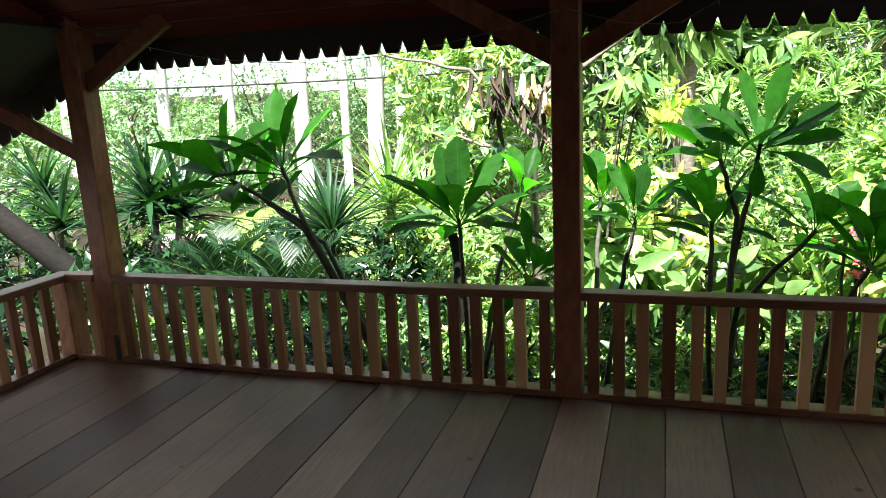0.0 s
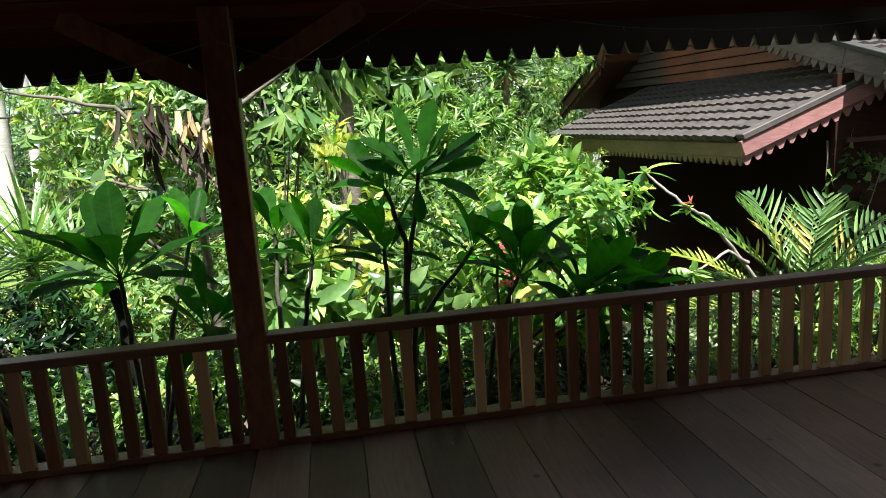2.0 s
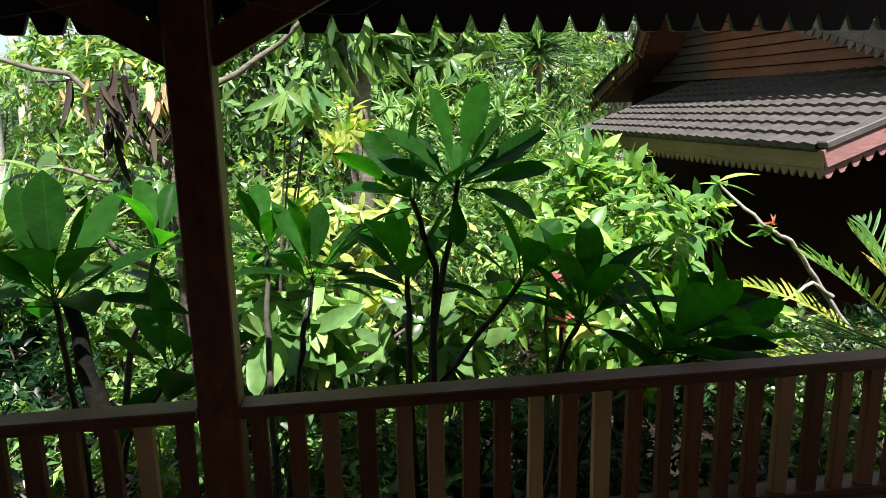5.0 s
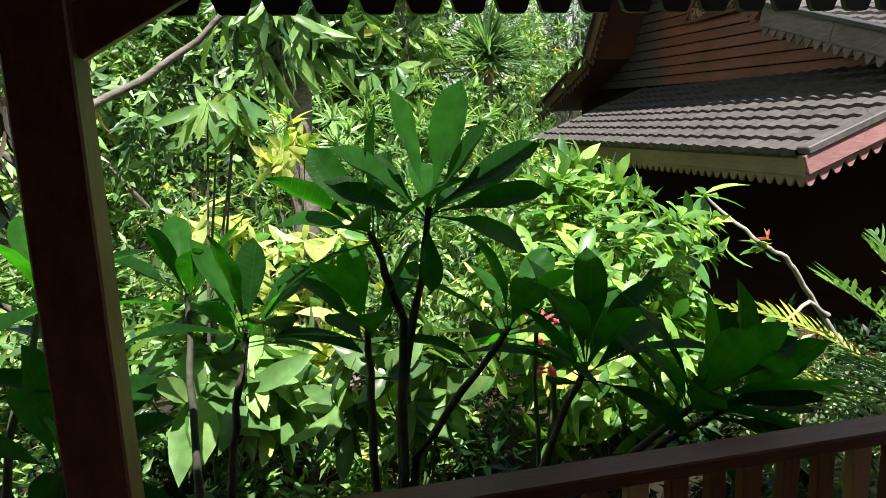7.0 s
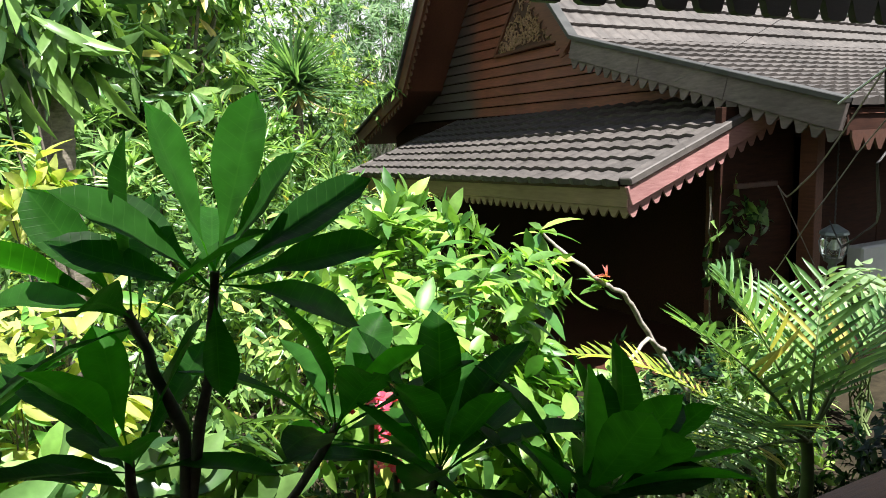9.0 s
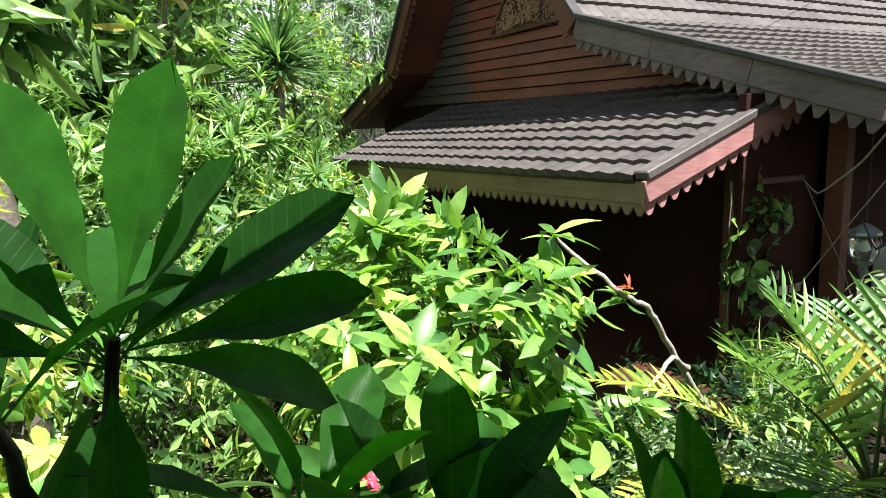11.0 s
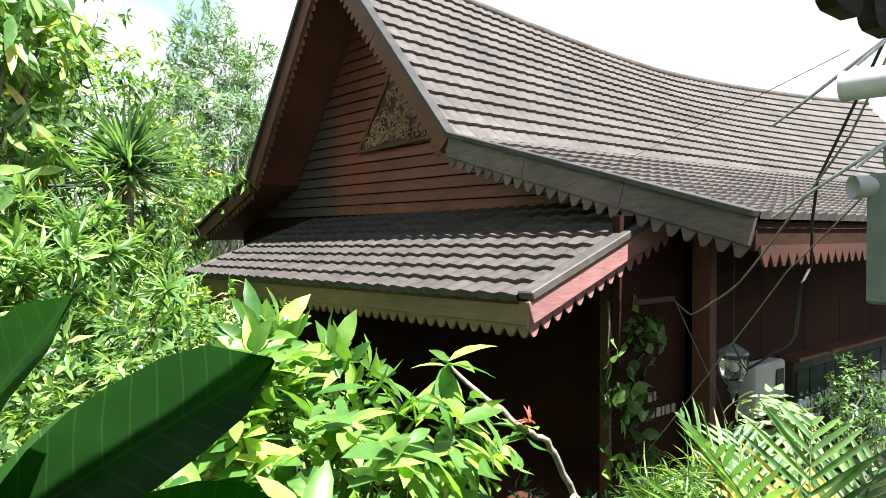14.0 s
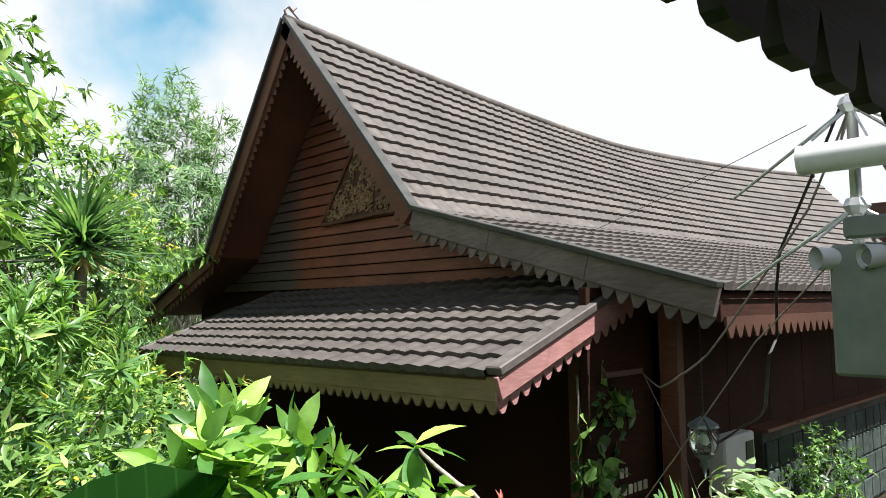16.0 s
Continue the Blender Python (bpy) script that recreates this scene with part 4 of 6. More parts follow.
def gable_wall():
    wall = hang(new("gable_wall"), house, "horizontal reddish-brown siding boards")
    ys = np.linspace(3.4, 13.0, 400)
    top = np.array([gable_top(y) - 0.07 for y in ys])
    zb, h = 1.92, 0.155
    while zb < 5.2:
        inside = ys[top > zb + h * 0.5]
        if len(inside) < 4:
            break
        y0, y1 = inside[0], inside[-1]
        bm = bmesh.new()
        t0 = ys[top > min(zb + h, top.max() - 0.01)]
        u0, u1 = (t0[0], t0[-1]) if len(t0) else ((y0 + y1) / 2, (y0 + y1) / 2)
        pts = [(WALL_X - 0.045, y0, zb + 0.015), (WALL_X - 0.045, y1, zb + 0.015), (WALL_X - 0.012, u1, zb + h), (WALL_X - 0.012, u0, zb + h)]
        fr = [bm.verts.new(p) for p in pts]
        bk = [bm.verts.new((WALL_X + 0.02, p[1], p[2])) for p in pts]
        bm.faces.new(fr[::-1])
        bm.faces.new(bk)
        for i in range(4):
            bm.faces.new((fr[i], fr[(i + 1) % 4], bk[(i + 1) % 4], bk[i]))
        part("board", bm, M["gable"], wall)
        zb += h
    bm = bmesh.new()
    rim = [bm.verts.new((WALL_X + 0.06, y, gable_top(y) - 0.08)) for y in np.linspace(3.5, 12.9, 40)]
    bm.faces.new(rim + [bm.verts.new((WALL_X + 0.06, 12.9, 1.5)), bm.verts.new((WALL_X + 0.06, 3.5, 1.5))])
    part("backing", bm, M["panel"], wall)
    # carved triangular panel
    pan = hang(new("carved_panel"), house, "carved wooden scrollwork panel in the gable")
    L, R, T = Vector((WALL_X - 0.06, 8.86, 2.86)), Vector((WALL_X - 0.06, 6.5, 2.93)), Vector((WALL_X - 0.06, 7.7, 4.30))
    bm = bmesh.new()
    f0 = [bm.verts.new(p) for p in (L, R, T)]
    f1 = [bm.verts.new(p + Vector((0.04, 0, 0))) for p in (L, R, T)]
    bm.faces.new(f0)
    bm.faces.new(f1[::-1])
    for i in range(3):
        bm.faces.new((f0[i], f1[i], f1[(i + 1) % 3], f0[(i + 1) % 3]))
    part("back_board", bm, M["darkwood"], pan)
    for a, b in ((L, R), (R, T), (T, L)):
        part("moulding", beam(a, b, 0.05, 0.06, 0.006, up=(1, 0, 0)), M["siding"], pan)
    bm = bmesh.new()
    rng = random.Random(12)
    n = 0
    while n < 230:
        u, v = rng.random(), rng.random()
        if u + v > 1:
            u, v = 1 - u, 1 - v
        if min(u, v, 1 - u - v) < 0.045:
            continue
        c = L + (R - L) * u + (T - L) * v + Vector((-0.012, 0, 0))
        r, a0, sg = rng.uniform(0.04, 0.078), rng.uniform(0, 6.28), rng.choice((-1, 1))
        pts = [c + Vector((rng.uniform(-0.006, 0.006), math.cos(a0 + sg * k * 0.75) * r * (1 - k / 9.5), math.sin(a0 + sg * k * 0.75) * r * (1 - k / 9.5))) for k in range(9)]
        tube(pts, [0.016 - 0.0009 * k for k in range(9)], 5, bm)
        n += 1
    part("scrollwork", bm, M["carved"], pan, "raised leaf scrolls", smooth=True)


skirt_roof()
gable_wall()


def house_walls():
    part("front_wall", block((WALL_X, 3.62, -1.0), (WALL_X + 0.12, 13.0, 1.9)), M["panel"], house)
    # dark wood instead of paving: the porch's shade is put into the floor colour
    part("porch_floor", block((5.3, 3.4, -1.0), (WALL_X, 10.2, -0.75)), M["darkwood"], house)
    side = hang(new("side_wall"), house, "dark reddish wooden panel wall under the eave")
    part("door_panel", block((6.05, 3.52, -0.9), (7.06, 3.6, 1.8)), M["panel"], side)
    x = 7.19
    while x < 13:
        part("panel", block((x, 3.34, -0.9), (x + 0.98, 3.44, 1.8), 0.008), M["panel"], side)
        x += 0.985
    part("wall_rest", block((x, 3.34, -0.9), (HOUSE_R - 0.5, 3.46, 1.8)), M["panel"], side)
    part("corner_post", block((7.065, 3.28, -1.0), (7.185, 3.46, 1.8), 0.006), M["siding"], side)
    part("porch_post", block((6.32, 3.80, -1.0), (6.45, 3.93, 1.5), 0.006), M["siding"], house, "reddish square porch post")
    part("porch_post", block((5.2, 9.9, -1.0), (5.34, 10.04, 1.1), 0.006), M["siding"], house)
    part("tie_beam", block((6.1, 3.38, 1.06), (6.66, 3.42, 1.11)), M["darkwood"], house)
    part("back_wall", block((HOUSE_R - 0.5, 3.4, -1), (HOUSE_R - 0.38, 13, 4.6)), M["darkwood"], house)
    part("far_wall", block((WALL_X + 0.12, 12.88, -1), (HOUSE_R - 0.5, 13.0, 1.5)), M["darkwood"], house)
    # name letters on the door panel
    for i, (x, w, z) in enumerate([(6.72, 0.06, 0.12), (6.81, 0.03, 0.12), (6.70, 0.03, -0.03), (6.76, 0.06, -0.03), (6.85, 0.06, -0.03), (6.94, 0.03, -0.03), (7.0, 0.06, -0.03), (7.09, 0.06, -0.03)]):
        part("letter_bar", block((x - 0.27, 3.505, z + 0.06), (x + w - 0.27, 3.518, z + 0.14), 0.003), M["letter"], side)
    # stone-clad low wall
    st = hang(new("stone_cladding"), house, "low wall faced with dark green-grey cut stones")
    part("mortar_bed", block((8.6, 3.20, -1.0), (13.5, 3.335, 0.33)), M["mortar"], st)
    rng = random.Random(8)
    z = -0.95
    while z < 0.05:
        h = 0.3
        x = 8.62
        while x < 13.3:
            w = rng.uniform(0.25, 0.42)
            part("stone", block((x, 3.17, z), (x + w - 0.03, 3.2, z + h - 0.03), 0.006), M["stone"], st)
            x += w
        z += h
    part("coping", block((8.55, 3.12, 0.331), (13.6, 3.335, 0.37)), M["siding"], st)


house_walls()
# ---- things on the house ----
def lantern():
    x, y, z = 6.97, 3.01, 0.64
    ob = thing("hanging_lantern", (x, y, z), "blue-grey metal coach lantern with clear glass hanging on a chain", "lantern")
    bm = bmesh.new()
    n = 10
    prof = [(0.02, 0.06), (0.05, 0.045), (0.07, 0.03), (0.125, -0.005), (0.13, -0.03), (0.105, -0.04)]
    ring = [[bm.verts.new((x + r * math.cos(k * math.tau / n), y + r * math.sin(k * math.tau / n), z + h)) for k in range(n)] for r, h in prof]
    for a, b in zip(ring, ring[1:]):
        for k in range(n):
            bm.faces.new((a[k], b[k], b[(k + 1) % n], a[(k + 1) % n]))
    bm.faces.new(ring[0])
    bm.faces.new(ring[-1][::-1])
    part("cap", bm, M["metalblue"], ob)
    part("glass", tube([(x, y, z - 0.042), (x, y, z - 0.1), (x, y, z - 0.2), (x, y, z - 0.25)], [0.1, 0.118, 0.105, 0.075], 12), M["glass"], ob, "clear curved glass", smooth=True)
    part("bulb", tube([(x, y, z - 0.07), (x, y, z - 0.1), (x, y, z - 0.15), (x, y, z - 0.17)], [0.015, 0.02, 0.035, 0.015], 10), M["bulb"], ob, "white bulb", smooth=True)
    for k in range(6):
        a = k * math.tau / 6
        c, s = math.cos(a), math.sin(a)
        part("rib", tube([(x + r * c, y + r * s, z + h) for r, h in ((0.103, -0.04), (0.123, -0.1), (0.11, -0.2), (0.08, -0.25))], [0.005] * 4, 5), M["metalblue"], ob)
    part("base", tube([(x, y, z - 0.25), (x, y, z - 0.28), (x, y, z - 0.31), (x, y, z - 0.35), (x, y, z - 0.38), (x, y, z - 0.45)], [0.085, 0.08, 0.035, 0.045, 0.02, 0.006], 10), M["metalblue"], ob, smooth=True)
    bm = bmesh.new()
    zz = z + 0.05
    while zz < 1.62:
        tube([(x, y, zz), (x + 0.008, y, zz + 0.02), (x, y, zz + 0.045)], [0.006, 0.008, 0.006], 5, bm)
        zz += 0.042
    part("chain", bm, M["cable"], ob, "dark chain")


lantern()


def meter_box():
    ob = thing("meter_box", (8.2, 3.25, 0), "white plastic electricity meter box with dark windows on the wall", "meter box")
    part("case", block((7.67, 3.16, -0.12), (8.32, 3.335, 0.39), 0.02), M["white"], ob)
    part("window", block((8.1, 3.148, 0.14), (8.26, 3.159, 0.31), 0.004), M["black"], ob, "dark meter window")
    part("window", block((8.05, 3.148, -0.1), (8.28, 3.159, 0.03), 0.004), M["black"], ob)
    sw = thing("switch", (7.5, 3.25, -0.42), "small white switch on the corner post", "switch")
    part("plate", block((7.1, 3.25, -0.37), (7.17, 3.279, -0.28), 0.006), M["white"], sw)
    part("rocker", block((7.12, 3.24, -0.345), (7.15, 3.249, -0.305), 0.003), M["white"], sw)


meter_box()


def mast_and_tank():
    ob = thing("grey_plate", (4.03, 0.78, 1.6), "weathered grey-green plate box on a steel mast, stained", "tank")
    part("plate", block((4.0, 0.5, 1.40), (4.06, 0.985, 1.88), 0.012), M["tank"], ob)
    part("top_edge", block((3.99, 0.5, 1.9), (4.07, 0.93, 1.98), 0.01), M["tank"], ob)

    def pipe(pts, r, name, label):
        t = thing(name, pts[0], label, "pipe", "white pipes on the mast")
        bm = tube(pts, [r] * len(pts), 20, closed=False)
        for rr in (r * 0.86,):
            tube(pts, [rr] * len(pts), 20, bm, closed=False)
        part("pipe_wall", bm, M["white"], t, smooth=True)
        d = (Vector(pts[1]) - Vector(pts[0])).normalized()
        p = Vector(pts[0])
        part("rim", tube([p - d * 0.004, p + d * 0.012], [r * 1.05, r * 1.05], 20, closed=False), M["white"], t, smooth=True)

    pipe([(3.95, 1.05, 2.2), (4.02, 0.3, 2.21)], 0.055, "white_pipe", "wide white plastic pipe end with brown stain")
    pipe([(3.97, 1.015, 1.83), (4.15, 0.88, 1.84)], 0.042, "white_pipe", "white plastic pipe end on the grey plate")
    pipe([(3.97, 0.855, 1.83), (4.15, 0.7, 1.84)], 0.042, "white_pipe", "white plastic pipe end on the grey plate")
    m = thing("antenna_mast", (4.2, 0.5, 1.5), "galvanised steel antenna mast with spreading rods", "mast")
    mx, my = 4.12, 0.915
    part("bracket", beam((4.09, 0.9, 1.62), (4.3, 0.1, 1.62), 0.04, 0.05), M["steel"], m)
    part("pole", tube([(mx, my, 1.42), (mx, my, 2.46)], [0.022, 0.02], 12), M["steel"], m, smooth=True)
    for z in (2.42, 2.03):
        part("hub", tube([(mx, my, z - 0.03), (mx, my, z), (mx, my, z + 0.03)], [0.03, 0.05, 0.035], 8), M["steel"], m)
        for k in range(6):
            a = k * math.tau / 6 + 0.3
            ln = 0.55 if k % 2 else 0.22
            part("rod", tube([(mx, my, z), (mx + 0.25 * ln * math.cos(a), my + ln * math.sin(a) * 0.9, z - ln * 0.55)], [0.008, 0.006], 6), M["steel"], m)
    for k in range(4):
        part("stay_rod", tube([(mx + 0.1, 0.72 - 0.025 * k, 2.6), (mx + 0.12, 0.76 - 0.06 * k, 1.9)], [0.007, 0.007], 5), M["rust"], m, "rusty dark red rod")


before = set(scene.collection.objects)
mast_and_tank()
# the mast's true place and size: drawn above at three quarters of both
MAST = Matrix.Translation((1.15, 0.055, 1.685)) @ Matrix.Scale(1.35, 4) @ Matrix.Translation((-1.15, -0.055, -1.685))
for ob in set(scene.collection.objects) - before:
    if ob.type == "MESH":
        ob.data.transform(MAST)


def line(name, label, pts, r, mat, n=14, sag=0.0, category="cable"):
    path = []
    for a, b in zip(pts, pts[1:]):
        path += bend(a, b, n, sag)[(1 if path else 0):]
    ob = thing(name, pts[0], label, category)
    part("strand", tube(path, [r] * len(path), 6), M[mat], ob, smooth=True)
    return ob


line("overhead_cable", "pale loose cable looping from the porch beam to the mast", [(6.63, 3.36, 1.06), (6.3, 3.02, 1.0), (6.0, 2.675, 1.14), (5.7, 2.315, 1.32), (5.539, 1.942, 1.714), (5.308, 1.5, 2.18), (5.173, 1.236, 2.65)], 0.0075, "wire", 4, 0.008)
for k, off in enumerate((0.0, 0.016)):
    line("overhead_cable", "black twisted cable hanging from the mast to the lantern", [(5.16, 1.263 + off / 2, 2.677), (5.438, 1.713 + off / 2, 1.96), (5.65, 1.825 + off / 2, 1.745), (5.935, 1.947 + off / 2, 1.446), (5.8, 1.95 + off / 2, 1.33), (6.2, 2.15 + off, 0.95), (6.4, 2.29, 0.83 + off / 2), (6.6, 2.5, 0.725), (6.72, 2.77, 0.55 - off), (6.77, 2.93, 0.76)], 0.0055, "cable", 4, 0.008)
line("stay_wire", "thin taut wire from the mast to the porch foot", [(5.2, 1.358, 1.881), (5.539, 1.927, 1.422), (5.6, 2.287, 0.951), (6.2, 3.371, -0.189), (6.4, 3.5, -0.75)], 0.005, "wire", 4, 0.004, "wire")
line("stay_wire", "thin wire from the porch beam to the ground", [(6.63, 3.36, 1.06), (6.85, 3.1, 0.3), (6.95, 3.05, 0.0)], 0.0045, "wire", 5, 0.006, "wire")
line("overhead_wire", "thin dark wire strung across the house roof", [(4.58, 1.238, 2.476), (6.6, 5.0, 2.0)], 0.0018, "cable", 10, 0.03, "wire")
line("power_line", "dark power cable strung across the far garden", [(-16, 9.0, 2.3), (-6, 9.5, 2.05), (4, 10, 2.3)], 0.02, "cable", 10, 0.06)


def fairy_lights():
    rng = random.Random(6)
    runs = (((P1 + 0.1, -0.02, 2.22), (P2 + 0.04, -0.02, 2.05), 0.25), ((P2 + 0.1, -0.02, 2.05), (0.62, -0.02, 1.95), 0.03), ((0.62, -0.02, 1.95), (1.1, -0.02, 2.2), 0.0), ((1.1, -0.02, 2.2), (P3, -0.02, 2.1), 0.16))
    for a, b, sag in runs:
        n = max(6, int((Vector(b) - Vector(a)).length / 0.12))
        pts = bend(a, b, n, sag, 0.004, rng)
        ob = thing("fairy_light_string", a, "thin wire of unlit fairy lights strung under the eave", "string lights", "fairy lights")
        part("wire", tube(pts, [0.0022] * len(pts), 5), M["wire"], ob)
        for p in pts[2:-1:3]:
            part("bulb", tube([p, p + Vector((0.003, 0, -0.01)), p + Vector((0.004, 0, -0.022))], [0.002, 0.0032, 0.001], 6), M["wire"], ob)


fairy_lights()


# ---- frangipani trees by the railing ----
def frangipani_leaf(name, curl, fold, lean, seed, length=1.0):
    """An obovate leaf, about 0.3 m wide to 1 long, with a sunken midrib; stalk at the origin."""
    rng = random.Random(seed)
    st = (0.006, 0.008, 0.035, 0.075, 0.115, 0.145, 0.16, 0.152, 0.11, 0.0)
    v, f, n = [], [], len(st)
    L = 0.40 * length
    for i, w in enumerate(st):
        x = 0 if i == 0 else 0.18 + 0.82 * (i - 1) / (n - 2)
        z = -curl * x * x
        w *= length * 0.4
        for k in (-1, -0.5, 0, 0.5, 1):
            ripple = 0.004 * math.sin(x * 17 + k * 2 + seed)
            v.append((x * L, w * k + lean * x * x * 0.05, (z * L + fold * abs(k) * w + (ripple if k else -0.002))))
    for i in range(n - 1):
        for k in range(4):
            a = 5 * i + k
            f.append((a, a + 1, a + 6, a + 5))
    me = mesh_of(name, v, f, M["frangi"], True)
    return me


LEAVES = [frangipani_leaf("leaf", 0.12, 0.3, 0.3, 1), frangipani_leaf("leaf", 0.28, 0.4, -0.4, 2), frangipani_leaf("leaf", 0.02, 0.25, 0.0, 3), frangipani_leaf("leaf", 0.45, 0.3, 0.5, 4)]


def frangipani(label, foot, crowns, seed):
    """crowns: (tip, via point, leaves, leaf size, tilt of the crown) for each branch."""
    rng = random.Random(seed)
    ob = thing("frangipani_tree", foot, label, "frangipani", "frangipani trees by the railing")
    for tip, via, count, size, lean in crowns:
        tip, via = Vector(tip), Vector(via)
        pts = bend(foot, via, 6, 0, 0.015, rng)[:-1] + bend(via, tip, 6, 0, 0.012, rng)
        m = len(pts) - 1
        part("branch", tube(pts, [0.021 - 0.009 * i / m + (0.002 if i % 2 else 0) for i in range(m + 1)], 8), M["stem"], ob, smooth=True)
        axis = ((tip - via).normalized() + Vector(lean)).normalized()
        ref = axis.cross(Vector((0, 0, 1)) if abs(axis.z) < 0.9 else Vector((1, 0, 0))).normalized()
        oth = axis.cross(ref)
        given = count if isinstance(count, list) else None
        for i in range(len(given) if given else count):
            a = i * 2.4 + rng.uniform(-0.25, 0.25)
            q = (i + 0.5) / (len(given) if given else count)
            th = radians(14 + 70 * q ** 0.9 + rng.uniform(-9, 9))
            out = ref * math.cos(a) + oth * math.sin(a)
            d = (axis * math.cos(th) + out * math.sin(th)).normalized()
            if d.z < -0.35:
                d = (d + Vector((0, 0, 0.4))).normalized()
            if given:
                d = Vector(given[i][:3]).normalized()
                out = (d - axis * d.dot(axis)).normalized()
                th = math.acos(max(-1, min(1, d.dot(axis))))
            up = (axis * math.sin(th) - out * math.cos(th)).normalized()
            up = (up + Vector((0, -0.75 if given else 0, 0.3))).normalized()
            s = up.cross(d).normalized()
            u = d.cross(s)
            k = size * (0.75 + 0.35 * math.sin(math.pi * (0.25 + 0.6 * q))) * rng.uniform(0.9, 1.1)
            k = given[i][3] / 0.4 if given else k
            t = new("leaf", LEAVES[rng.randrange(4)])
            base = tip - axis * 0.07 * q
            hang(t, ob)
            t.matrix_basis = Matrix.Translation(base) @ Matrix((d, s, u)).transposed().to_4x4() @ Matrix.Diagonal((k, k, k, 1))
    return ob


# the whorl that the walk comes nearest to: each leaf's way and length
TOP_WHORL = [(-0.28, -0.09, 0.96, 0.45), (0.25, -0.13, 0.96, 0.47), (0.5, -0.3, 0.8, 0.38), (0.81, -0.29, 0.51, 0.47), (0.87, 0.02, 0.45, 0.42), (0.92, -0.35, 0.2, 0.44),
             (0.91, -0.2, -0.1, 0.4), (-0.08, -0.5, -0.86, 0.28), (-0.5, 0.5, 0.65, 0.42), (-0.6, -0.25, 0.75, 0.43), (-0.85, 0.1, 0.4, 0.4), (0.2, 0.8, 0.55, 0.42), (0.6, 0.6, 0.5, 0.4)]
frangipani("tall frangipani with long glossy green leaves beyond the railing", (0.87, 0.85, -1.0), [
    ((1.08, 0.79, 1.31), (0.95, 0.88, 0.47), TOP_WHORL, 1.22, (0.1, -0.1, 0.35)),
    ((0.87, 0.88, 1.22), (0.98, 0.87, 0.87), 9, 1.0, (-0.5, 0.1, 0.2)),
    ((0.84, 0.88, 0.84), (0.83, 0.86, 0.32), 9, 0.95, (-0.2, 0, 0.5)),
    ((1.42, 0.92, 0.78), (1.0, 0.85, 0.3), 12, 1.0, (0.1, 0.1, 0.6)),
], 31)
frangipani("frangipani with broad dark leaves low above the railing", (1.35, 0.8, -1.0), [
    ((2.05, 0.55, 0.52), (1.6, 0.72, 0.1), 17, 1.15, (0.2, 0, 0.5)),
    ((1.70, 0.8, 0.62), (1.5, 0.82, 0.15), 15, 1.1, (-0.1, 0.1, 0.6)),
    ((2.3, 0.7, 0.42), (1.8, 0.8, 0.1), 15, 1.1, (0.3, 0.1, 0.5)),
], 32)
frangipani("small frangipani in shade with drooping leaves", (0.1, 1.2, -1.0), [
    ((0.38, 1.15, 0.80), (0.28, 1.18, 0.3), 11, 1.05, (0, 0, 0.6)),
    ((0.12, 1.5, 0.9), (0.1, 1.4, 0.3), 9, 0.95, (-0.2, 0, 0.6)),
], 33)
frangipani("frangipani with spreading dark green leaves behind the railing", (-0.85, 1.3, -1.0), [
    ((-0.77, 0.88, 0.84), (-0.78, 1.0, 0.1), 17, 1.34, (0, -0.12, 2.5)),
    ((-0.42, 1.35, 0.95), (-0.6, 1.3, 0.4), 9, 0.95, (0.1, 0, 0.5)),
    ((-0.28, 0.9, 0.45), (-0.6, 1.1, 0.0), 9, 1.1, (0.2, -0.2, 0.6)),
], 34)
frangipani("leaning frangipani with dark leaf whorls at its branch ends", (-0.95, 0.8, -1.0), [
    ((-1.93, 0.62, 1.24), (-1.82, 0.63, 0.9), 13, 1.3, (0.05, -0.2, 0.5)),
    ((-2.34, 0.62, 1.16), (-1.84, 0.63, 0.87), 13, 1.3, (0.0, -0.2, 0.9)),
    ((-2.2, 0.8, 0.98), (-1.7, 0.7, 0.7), 6, 1.0, (-0.3, 0.2, 0.5)),
], 35)

# ---- shrubs and palms between deck and house ----
bush("flowering_shrub", "broad sunlit shrub with bright green pointed leaves", "shrub", (2.6, 2.3, -1.0), (2.42, 2.35, 0.40), (0.74, 0.72, 0.80), 290, 10, (0.1, 0.2), (0.045, 0.078), "shrub", 41, OVATE, (30, 100), 0.2, 22, "bark", 0.022, 0.6, whorl=0.09)
bush("flowering_shrub", "low sunlit shrub with large yellow-green leaves", "shrub", (2.35, 1.75, -1.0), (2.3, 1.75, 0.3), (0.5, 0.4, 0.55), 80, 9, (0.14, 0.24), (0.055, 0.09), "shrub", 42, OVATE, (30, 105), 0.2, 12, "bark", 0.018, 0.5, whorl=0.09)
for i, (x, y, z) in enumerate([(2.42, 2.6, 1.22), (2.75, 2.5, 1.12), (2.95, 2.4, 0.72), (2.2, 2.4, 1.1)]):
    bush("shrub_shoot", "upright leafy shoot of the sunlit shrub", "shrub", (2.5, 2.35, 0.2), (x, y, z), (0.1, 0.1, 0.16), 9, 7, (0.13, 0.22), (0.045, 0.075), "shrub", 50 + i, OVATE, (20, 75), 0.05, 5, "greenstem", 0.01, 0.3, "shoots of the shrub", 0.06)


